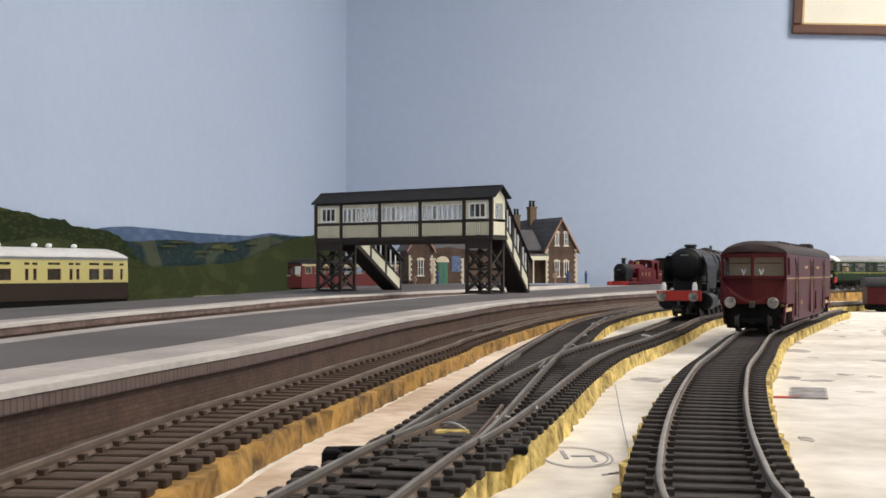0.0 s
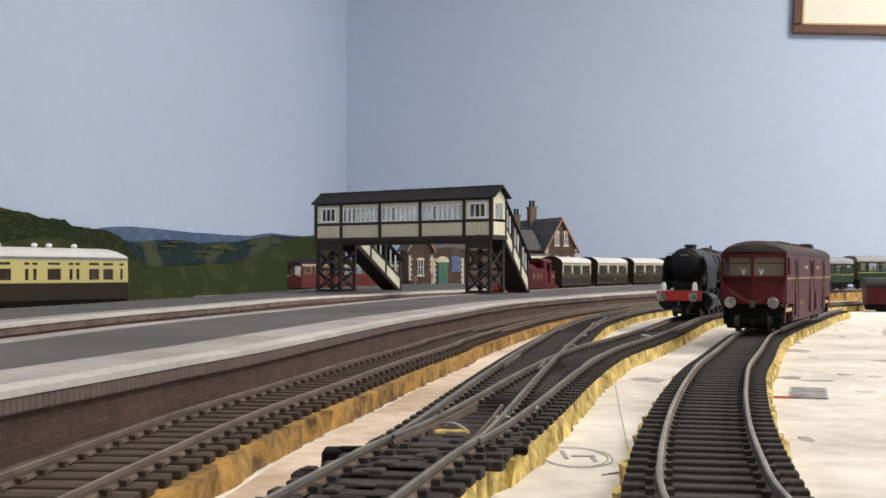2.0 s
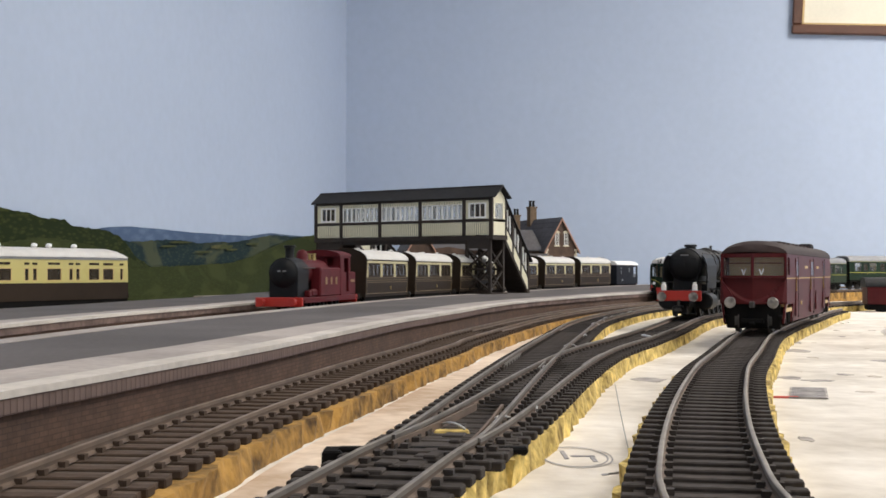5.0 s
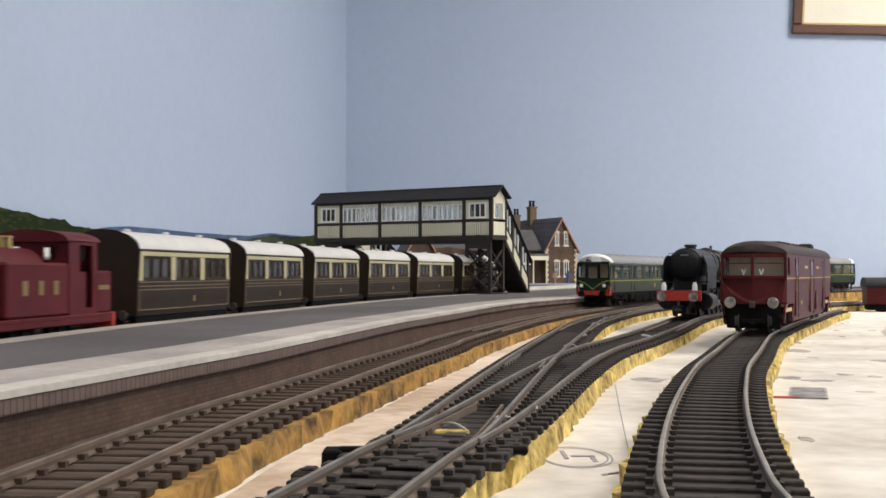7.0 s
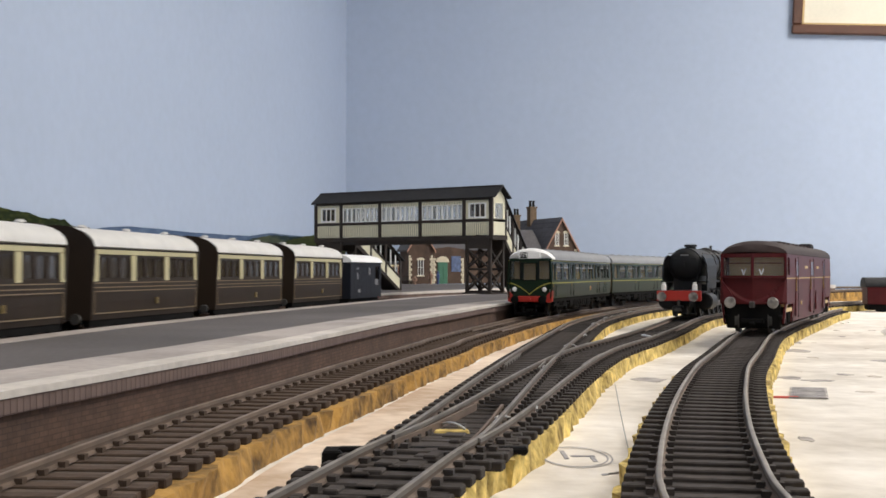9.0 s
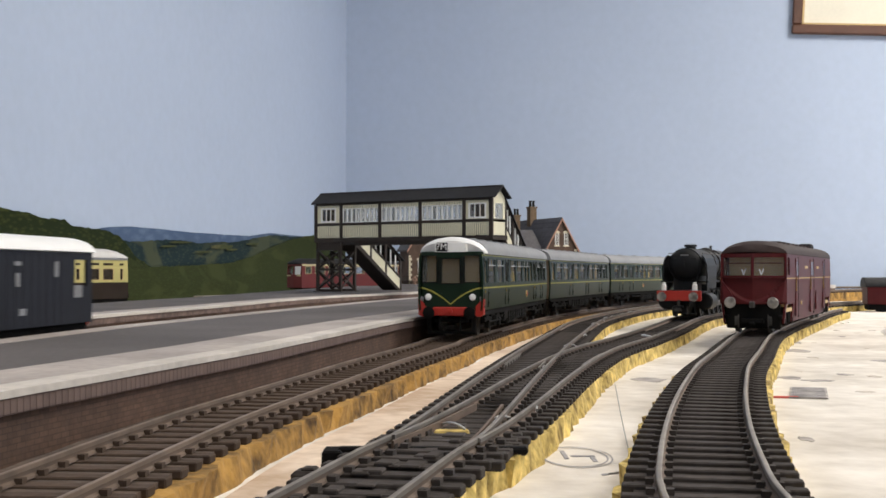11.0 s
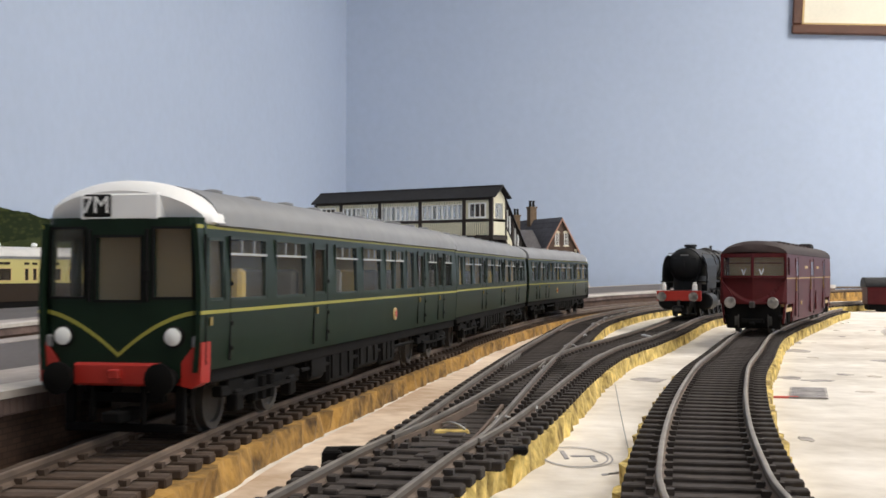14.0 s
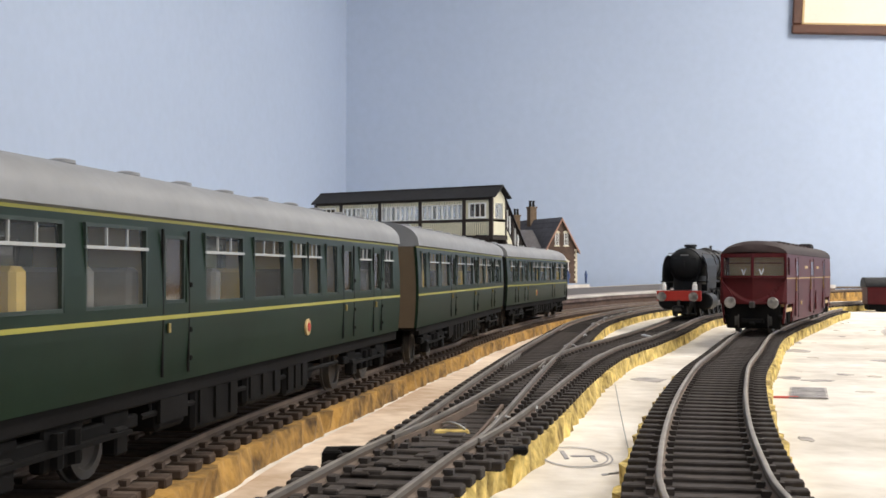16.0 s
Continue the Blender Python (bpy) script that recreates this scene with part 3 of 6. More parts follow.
def pane_at(car, name, x, y0, y1, z0, z1, mat, bar=None, trim="roof_grey"):
    bm = bmesh.new()
    s = 1 if x > 0 else -1
    box(bm, x - 0.25, x + 0.25, y0, y1, z0, z1)
    p = part(name, bm, mat, car)
    p.visible_shadow = False
    bm = bmesh.new()
    w = 0.55
    pierced(bm, y0, y1, z0, z1, 0, 0.5, [(y0 + w, y1 - w, z0 + w, z1 - w)], lambda u, v, q: (x + s * (0.2 + q), u, v))
    part("window_frame", bm, trim, p)
    if bar:
        bm = bmesh.new()
        box(bm, *sorted((x + s * 0.2, x + s * 0.9)), y0, y1, bar - 0.25, bar + 0.25)
        for k in range(1, 3):
            yk = y0 + (y1 - y0) * k / 3
            box(bm, *sorted((x + s * 0.2, x + s * 0.6)), yk - 0.15, yk + 0.15, bar, z1)
        part("vent_bar", bm, "vent_grey", p)
    return p


CAR_WINDOWS = [(15, 36.5, 1), (43, 64.5, 1), (90, 111, 1), (117.5, 138, 1), (144, 155, 1), (157, 168, 1), (173, 184, 0), (208, 222, 1), (239, 252, 1)]
CAR_DOORS = [(72, 81), (191, 200), (226, 234)]
MID_WINDOWS = [(6, 16, 0), (22, 42, 1), (48, 68, 1), (90, 110, 1), (117, 137, 1), (158, 178, 1), (184, 204, 1), (224, 240, 1), (244, 251, 0)]
MID_DOORS = [(74, 84), (143, 153), (209, 219)]


def railcar_coach(cab, label, group):
    """One car of the green unit. cab: whether a driving cab closes its front."""
    L, HALF, Z0, Z1 = 262.0, 17.5, 13.7, 42.0
    car = thing("multiple_unit_car", label, "railcar", group=group)
    wins, doors = (CAR_WINDOWS, CAR_DOORS) if cab else (MID_WINDOWS, MID_DOORS)
    holes = [(-b, -a, 27.0, 40.0) for a, b, k in wins] + [(-b, -a, 27.4, 39.0) for a, b in doors]
    if cab:
        holes.append((-12.4, -4.6, 27.2, 39.4))
    for s in (-1, 1):
        bm = bmesh.new()
        hs = holes + [(-L + 0.2, -L + 0.3, Z0 + 3, Z0 + 3.1), (-0.4, -0.3, 19.0, 19.1), (-0.4, -0.3, 32, 32.1), (-0.4, -0.3, 23, 23.1)]
        pierced(bm, -L, 0, Z0, Z1, 0, 1.0, hs, lambda u, v, w: (s * (shell_x(v, HALF) - w), u, v))
        side = part("body_side", bm, "dmu_green", car, "dark green lined body side")
        # yellow lines below the windows and at the gutter
        for z, h in ((25.0, 0.7), (41.5, 0.7)):
            bm = bmesh.new()
            x = s * (shell_x(z, HALF) + 0.06)
            box(bm, *sorted((x, x - s * 0.3)), -L, 0, z - h / 2, z + h / 2)
            part("lining", bm, "lining_yellow", side)
        for a, b in doors + ([(3.8, 14)] if cab else []):
            bm = bmesh.new()
            for y in (-a + 1.2, -b - 1.2):
                x = s * (HALF + 0.02)
                box(bm, *sorted((x, x - s * 0.4)), y - 0.22, y + 0.22, 15, 40)
            part("door_seam", bm, "dark_gap", side)
            bm = bmesh.new()
            x = s * (HALF + 0.15)
            for z in (17.0, 22.0, 30.0):
                box(bm, *sorted((x + s * 0.15, x - s * 0.6)), -b - 2.2, -b - 1.4, z, z + 0.9, 0.15)
            part("hinge", bm, "dark_gap", side)
            bm = bmesh.new()
            rod(bm, (s * (HALF + 0.3), -a - 0.6, 22.4), (s * (HALF + 0.3), -a - 0.6, 24.0), 0.35, n=6)
            part("door_handle", bm, "brass", side)
        for a, b, k in wins:
            pane_at(car, "window", s * (shell_x(32, HALF) - 0.7), -b, -a, 27.0, 40.0, "window_glass", 36.4 if k else None, "window_trim")
        for a, b in doors:
            pane_at(car, "door_window", s * (shell_x(32, HALF) - 0.9), -b, -a, 27.4, 39.0, "dark_glass", trim="window_trim")
        if cab:
            pane_at(car, "cab_window", s * (shell_x(32, HALF) - 0.9), -12.4, -4.6, 27.2, 39.4, "window_glass", trim="window_trim")
            bm = bmesh.new()
            lathe(bm, (s * (HALF - 0.3), -156, 19.6), (s, 0, 0), [(0, 2.0), (0.5, 2.0), (0.6, 1.9)], 14)
            crest = part("crest", bm, "cab_tan", car, "round gilt crest")
            bm = bmesh.new()
            lathe(bm, (s * (HALF + 0.25), -156, 19.6), (s, 0, 0), [(0, 1.1), (0.25, 1.1)], 10)
            part("lion", bm, "signal_red", crest)
    # floor, partitions and seats
    part("floor_pan", boxes((-16.4, 16.4, -L + 1, -1, 12.6, 14.2), (-15.6, 15.6, -L + 2, -2, 19, 19.6)), "underframe_black", car)
    for y in (-15.6, -86, -187, -201):
        part("partition", boxes((-15.9, 15.9, y - 0.5, y + 0.5, 14, 41)), "cab_tan", car)
    for i, y in enumerate((-30, -50, -66, -104, -124, -146, -165, -212, -232)):
        for s in (-1, 1):
            bm = boxes((s * 8.5 - 6, s * 8.5 + 6, y - 2, y + 2, 14.2, 33.5), (s * 8.5 - 6, s * 8.5 + 6, y - 6, y + 6, 14.2, 23), bevel=0.8)
            part("seat", bm, "seat_yellow" if i in (0, 4) else "seat_grey", car)
    # roof
    front = -9.0 if cab else 0.0
    bm = bmesh.new()
    loft(bm, [roof_section(y, 17.5, Z1, 50.4) for y in (-L, -L + 2, -120, front)])
    roof = part("roof", bm, "roof_grey", car, smooth=True)
    for i, y in enumerate(range(-32, -250, -24)):
        for x in ((-6.0, 6.0) if i % 2 else (-6.0,)):
            bm = bmesh.new()
            lathe(bm, (x, y, 48.6), (0, 0, 1), [(0, 1.3), (1.3, 1.4), (1.3, 2.5), (1.8, 2.4), (2.1, 1.0)], 12)
            part("roof_vent", bm, "roof_grey", roof, smooth=True)
    # ends
    bm = bmesh.new()
    loft(bm, [[(x, y, z) for x, z in ((-16.7, 13.7), (16.7, 13.7), (17.4, 27), (16.6, 41.8), (11.5, 47), (0, 49.8), (-11.5, 47), (-16.6, 41.8), (-17.4, 27))]
              for y in (-L, -L + 1.2)])
    part("rear_end", bm, "dmu_green" if not cab else "dark_gap", car)
    part("gangway", boxes((-6, 6, -L - 8, -L, 15, 42), bevel=1.0), "dark_gap", car, "black corridor gangway")
    if not cab:
        bm = bmesh.new()
        loft(bm, [[(x, y, z) for x, z in ((-16.4, 13.7), (16.4, 13.7), (17.2, 27), (16.4, 41.8), (11.3, 47), (0, 49.6), (-11.3, 47), (-16.4, 41.8), (-17.2, 27))] for y in (-1.0, -0.1)])
        part("front_end", bm, "end_brown", car, "dull brown corridor end")
        part("gangway", boxes((-6, 6, 0, 8, 15, 42), bevel=1.0), "dark_gap", car, "black corridor gangway")
        part("coupling", boxes((-1.5, 1.5, 0, 8.5, 7, 10)), "underframe_black", car)
    if cab:
        def bow(x, y):
            return y - 0.010 * max(0.0, abs(x) - 5) ** 2 - 0.35 * max(0.0, abs(x) - 15.2) ** 2
        bm = bmesh.new()
        hs = [(-4.8, 4.8, 27.4, 39.4), (7.6, 15.2, 28.0, 41.0), (-15.2, -7.6, 28.0, 41.0)]
        hs += [(x, x + 0.01, 15, 15.01) for x in (-17.0, -16.2, -13, -10.5, -6.6, 0, 6.6, 10.5, 13, 16.2, 17.0)]
        pierced(bm, -17.4, 17.4, 12.5, 43.2, 0, 1.2, hs, lambda u, v, w: (u * (1 - 0.00016 * (v - 27) ** 2), bow(u, 0.0) - w, v))
        face = part("cab_front", bm, "dmu_green", car, "dark green cab front")
        for a, b, c, d in hs[:3]:
            bm = boxes((a, b, bow((a + b) / 2, 0) - 1.1, bow((a + b) / 2, 0) - 0.7, c, d))
            w = part("windscreen", bm, "window_glass", face)
            w.visible_shadow = False
        part("cab_back", boxes((-15.8, 15.8, -14.8, -14.3, 14, 43)), "cab_tan", car)
        bm = bmesh.new()
        # yellow V that sweeps up to the corners
        pts = []
        for i in range(41):
            x = -17.3 + 34.6 * i / 40
            q = abs(x) / 17.3
            pts.append((x, 16.4 + 8.3 * (1 - (1 - q) ** 1.75)))
        loft(bm, [[(x, bow(x, 0.12), z + 0.0), (x, bow(x, 0.12), z + 0.8), (x, bow(x, -0.2), z + 0.8), (x, bow(x, -0.2), z)] for x, z in pts])
        part("whisker_line", bm, "lining_yellow", face, "yellow lining in a V")
        # white domed roof end
        bm = bmesh.new()
        secs = []
        for y, dz, k in ((-11.5, -0.2, 1.0), (-9.5, 0.1, 1.0), (-6.5, 0.2, 0.998), (-3.4, 0.0, 0.99), (-1.2, -0.8, 0.975), (-0.2, -2.2, 0.95)):
            secs.append([(x * k, bow(x, y) if y > -8 else y - 0.16 * max(0.0, 12 - abs(x)), z) for x, _, z in roof_section(y, 17.7, 42.4, 50.6 + dz, flat=1.95)])
        loft(bm, secs)
        part("roof_dome", bm, "white_paint", car, "white-painted domed roof end", smooth=True)
        part("headcode_panel", boxes((-8.6, 8.6, -4.0, 0.1, 42.6, 48.0), bevel=0.5), "white_paint", car, "white panel round the headcode")
        bm = boxes((1.6, 7.6, -3.0, 0.4, 43.3, 47.7), bevel=0.3)
        hb = part("headcode_box", bm, "dark_gap", car, "black headcode box")
        text_part("7M", 4.7, "white_paint", hb, mm(4.6, 0.5, 45.5, 90, 0, 180))
        for s in (-1, 1):
            bm = bmesh.new()
            lathe(bm, (s * 11.8, bow(11.8, -0.4), 20.4), (0, 1, 0), [(0, 2.1), (1.0, 2.1), (1.3, 1.7)], 16)
            lamp = part("headlamp", bm, "dark_gap", face, smooth=True)
            bm = bmesh.new()
            lathe(bm, (s * 11.8, bow(11.8, 0.9), 20.4), (0, 1, 0), [(0, 1.75), (0.3, 1.7), (0.7, 0.9)], 16)
            part("lens", bm, "lens_and_bright_pane", lamp, smooth=True)
            bm = bmesh.new()
            lathe(bm, (s * 10.8, -1, 12.6), (0, 1, 0), [(0, 1.8), (4.5, 1.8), (4.6, 3.1), (5.6, 3.1), (6.0, 2.0)], 16)
            part("buffer", bm, "underframe_black", car, smooth=True)
            x0, x1 = sorted((s * 13.4, s * 18.3))
            bm = bmesh.new()
            prism(bm, [(s * 13.2, 11.0), (s * 15.4, 10.6), (s * 17.3, 11.6), (s * 17.5, 19.4), (s * 16.0, 19.0), (s * 13.2, 15.6)], lambda u, v, w: (u, w, v), -5.0, -0.5)
            part("corner_valance", bm, "signal_red", car, "bright red corner valance")
        bm = boxes((-9.4, 9.4, -1.8, 0.9, 11.0, 15.4), (-13.4, 13.4, -4, -1.8, 11, 15.4), bevel=0.5)
        box(bm, -1.2, 1.2, 0.5, 2.2, 12.4, 14.2, 0.2)
        part("buffer_beam", bm, "signal_red", car, "bright red buffer beam")
        bm = boxes((-13, 13, -4, -2.4, 1.8, 3.4), (-13, -11, -4, -2.4, 3.4, 11), (11, 13, -4, -2.4, 3.4, 11), (-2, 2, -8, 3, 4, 6.2), (-9, 9, -3.4, -1.8, 7.6, 9.4), (-5.4, -4.4, -1.9, -0.4, 3.5, 11), (5.6, 6.6, -1.9, -0.4, 4.0, 11), bevel=0.3)
        part("guard_iron", bm, "underframe_black", car)
        for x in (-6.2, 6.2):
            part("hand_pole", boxes((x - 0.3, x + 0.3, -0.1, 0.7, 27.0, 41.0), bevel=0.1), "dark_gap", face)
            part("lamp_bracket", boxes((x - 0.6, x + 0.6, 0.0, 0.8, 31.0, 33.2), bevel=0.2), "dark_gap", face)
        for x in (-16.2, 15.4):
            part("tail_lamp", boxes((x - 0.7, x + 0.9, bow(15.6, 0.0) - 0.6, bow(15.6, 0.0) + 0.7, 18.2, 20.6), bevel=0.3), "roof_grey", face)
        for a, b, c, d in hs[:3]:
            bm = bmesh.new()
            pierced(bm, a - 0.5, b + 0.5, c - 0.5, d + 0.5, 0, 0.5, [(a, b, c, d)], lambda u, v, w: (u, bow(u, 0.0) - 0.2 + w, v))
            part("window_rim", bm, "dark_gap", face)
    # underframe
    for s in (-1, 1):
        for a, b, lo in ((88, 112, 3.5), (116, 140, 5.0), (143, 160, 4.2), (72, 84, 5.5)):
            bm = boxes((*sorted((s * 6, s * 16)), -b, -a, lo, 13), bevel=0.8)
            for k in range(3):
                yk = -a - (b - a) * (k + 0.5) / 3
                box(bm, *sorted((s * 15.8, s * 16.5)), yk - 2, yk + 2, lo + 1.5, 11)
            part("equipment_box", bm, "underframe_black", car)
        bm = boxes((*sorted((s * 14.4, s * 16.4)), -L + 1, -6, 10.8, 13.6), bevel=0.3)
        part("solebar", bm, "underframe_black", car)
        for y in (-40, -L + 40):
            part("step_board", boxes((*sorted((s * 15.2, s * 17.0)), y - 20, y + 20, 7.0, 7.7)), "underframe_black", car)
        bm = bmesh.new()
        rod(bm, (s * 15.4, -66, 8.8), (s * 15.4, -190, 8.8), 0.6, n=6)
        for y in (-70, -100, -150, -186):
            rod(bm, (s * 15.4, y, 8.8), (s * 15.0, y, 12.5), 0.45, n=6)
        part("pipe_run", bm, "underframe_black", car)
    # the body is a little narrower than the loading gauge; the wheels keep theirs
    for o in car.children_recursive:
        for v in o.data.vertices:
            v.co.x *= 0.96
    bogie_at(car, -40)
    bogie_at(car, -L + 40)
    return car


def side_strip(s, x, y0, y1, z0, z1, t=0.25):
    return (*sorted((s * x, s * (x - t - 0.3))), y0, y1, z0, z1)


def panelled_coach(label, group):
    """A short brown and cream four-wheeled coach with a white roof."""
    L, HALF = 121.0, 17.0
    c = thing("panelled_coach", label, "coach", group=group)
    groups = [(6.0, 38.5), (44.5, 77.0), (83.0, 115.5)]
    wins = []
    for a, b in groups:
        w = (b - a) / 3
        wins += [(a + w * k + 1.1, a + w * (k + 1) - 1.1) for k in range(3)]
    for s in (-1, 1):
        bm = bmesh.new()
        pierced(bm, -L, 0, 12.5, 43.6, 0, 1.0, [(-b, -a, 29.8, 39.8) for a, b in wins] + [(-L + 0.1, -L + 0.2, 20, 20.1)],
                lambda u, v, w: (s * (shell_x(v, HALF, 30, 0.003) - w), u, v))
        side = part("body_side", bm, "chocolate", c, "chocolate brown panelled body side")
        bm = boxes(side_strip(s, HALF + 0.15, -L + 1, -1, 40.6, 42.6))
        part("cream_frieze", bm, "cream", side)
        edges = [0.5] + [e for a, b in groups for e in (a, b)] + [L - 0.5]
        for k in range(0, len(edges), 2):
            part("cream_pillar", boxes(side_strip(s, HALF + 0.2, -edges[k + 1] + 0.4, -edges[k] - 0.4, 28.9, 40.4)), "cream", side)
        for z, m in ((28.2, "beading"), (26.3, "beading"), (24.6, "beading"), (15.2, "beading")):
            part("beading", boxes(side_strip(s, HALF + 0.1, -L + 1.5, -1.5, z - 0.22, z + 0.22)), m, side)
        for y in (-2.0, -L + 2.0):
            part("beading", boxes(side_strip(s, HALF + 0.1, y - 0.2, y + 0.2, 15.2, 24.6)), "beading", side)
        part("crest", boxes(side_strip(s, HALF + 0.2, -70, -67.5, 18, 21.0)), "brass", side)
        for k in range(9):
            a, b = wins[k]
            pane_at(c, "window", s * (HALF - 0.9), -b, -a, 29.8, 39.8, "dark_glass", trim="chocolate")
        part("footboard", boxes((*sorted((s * 15.5, s * 18.5)), -L + 4, -4, 8.0, 9.0)), "underframe_black", c)
        part("solebar", boxes((*sorted((s * 12.5, s * 15.5)), -L + 1, -1, 9.5, 12.6)), "underframe_black", c)
    part("floor_pan", boxes((-15.8, 15.8, -L + 1, -1, 12.4, 13.6)), "dark_gap", c)
    for y in (-41.5, -80):
        part("partition", boxes((-15.8, 15.8, y - 0.5, y + 0.5, 13.6, 42)), "cab_tan", c)
    for y in (-0.6, -L + 0.6):
        bm = bmesh.new()
        loft(bm, [[(x, yy, z) for x, z in ((-16.6, 12.5), (16.6, 12.5), (17.2, 30), (17.9, 43.4), (16.6, 46.6), (12.4, 50.0), (6.4, 52.3), (0, 52.9), (-6.4, 52.3), (-12.4, 50.0), (-16.6, 46.6), (-17.9, 43.4), (-17.2, 30))]
                  for yy in (y - 0.9, y + 0.9)])
        part("body_end", bm, "chocolate", c, "dark brown coach end")
    bm = bmesh.new()
    loft(bm, [roof_section(y, 17.8, 43.8, 52.4, flat=2.1) for y in (-L + 0.6, -L / 2, -0.6)])
    roof = part("roof", bm, "roof_white", c, "white roof", smooth=True)
    for k in range(5):
        bm = bmesh.new()
        lathe(bm, (5.0 if k % 2 else -5.0, -14 - k * 23, 51.0), (0, 0, 1), [(0, 1.2), (1.4, 1.4), (1.4, 2.2), (2.4, 1.4)], 10)
        part("roof_vent", bm, "roof_white", roof, smooth=True)
    for y in (-32, -L + 32):
        guards = [part("axle_guard", boxes((*sorted((s * 12.5, s * 14.5)), y - 10, y + 10, 5.5, 10), bevel=0.4), "underframe_black", c) for s in (-1, 1)]
        wheelset(guards[0], y, 6.3)
    for y in (0.5, -L - 0.5):
        e = 1 if y > 0 else -1
        for s in (-1, 1):
            bm = bmesh.new()
            lathe(bm, (s * 11.4, y, 13.0), (0, e, 0), [(0, 1.2), (3.0, 1.2), (3.1, 2.4), (3.9, 2.2)], 12)
            part("buffer", bm, "wheel_steel", c, smooth=True)
        part("coupling", boxes((-1.2, 1.2, *sorted((y - e * 6, y + e * 5)), 6, 8)), "underframe_black", c)
    return c


def goods_brake(label):
    L = 84.0
    v = thing("brake_van", label, "van")
    bm = bmesh.new()
    pierced(bm, -L, 0, 12, 41, 0, 1.2, [(-L + 5, -L + 17, 27, 38)], lambda u, q, w: (-(16.5 - w), u, q))
    pierced(bm, -L, 0, 12, 41, 0, 1.2, [(-L + 5, -L + 17, 27, 38)], lambda u, q, w: (16.5 - w, u, q))
    box(bm, -15.3, 15.3, -1.2, 0, 12, 41)
    box(bm, -15.3, 15.3, -L, -L + 1.2, 12, 24)
    box(bm, -15.3, 15.3, -L + 22, -L + 23, 12, 41)
    for x in (-15.5, 14.3):
        box(bm, x, x + 1.2, -L, -L + 1.2, 24, 41)
    part("body", bm, "navy", v, "dark blue-black planked body")
    for k in range(1, 9):
        for s in (-1, 1):
            part("plank_seam", boxes(side_strip(s, 16.55, -L + 23 + k * 6.4, -L + 23.3 + k * 6.4, 12.5, 40)), "dark_gap", v)
    for s in (-1, 1):
        for y, z, w, h in ((-18, 36, 5, 1.5), (-18, 30, 3, 5), (-50, 34, 3, 6), (-70, 25, 8, 5), (-22, 18, 5, 2.5)):
            part("lettering_bar", boxes(side_strip(s, 16.7, y - w / 2, y + w / 2, z - h / 2, z + h / 2)), "roof_grey", v)
    bm = bmesh.new()
    loft(bm, [roof_section(y, 17.4, 41.2, 47.6, flat=2.1) for y in (-L - 1, -L / 2, 1)])
    part("roof", bm, "white_paint", v, "white roof", smooth=True)
    part("underframe", boxes((-14, 14, -L, 0, 9, 12), (-17, -15, -L + 6, -6, 6, 7), (15, 17, -L + 6, -6, 6, 7)), "underframe_black", v)
    for y in (-20, -L + 20):
        guards = [part("axle_guard", boxes((*sorted((s * 12.4, s * 13.8)), y - 6, y + 6, 5, 9)), "underframe_black", v) for s in (-1, 1)]
        wheelset(guards[0], y)
    for s in (-1, 1):
        bm = bmesh.new()
        lathe(bm, (s * 11, -L, 12.5), (0, -1, 0), [(0, 1.2), (4, 1.2), (4, 2.6), (5, 2.4)], 12)
        part("buffer", bm, "signal_red", v, smooth=True)
    return v


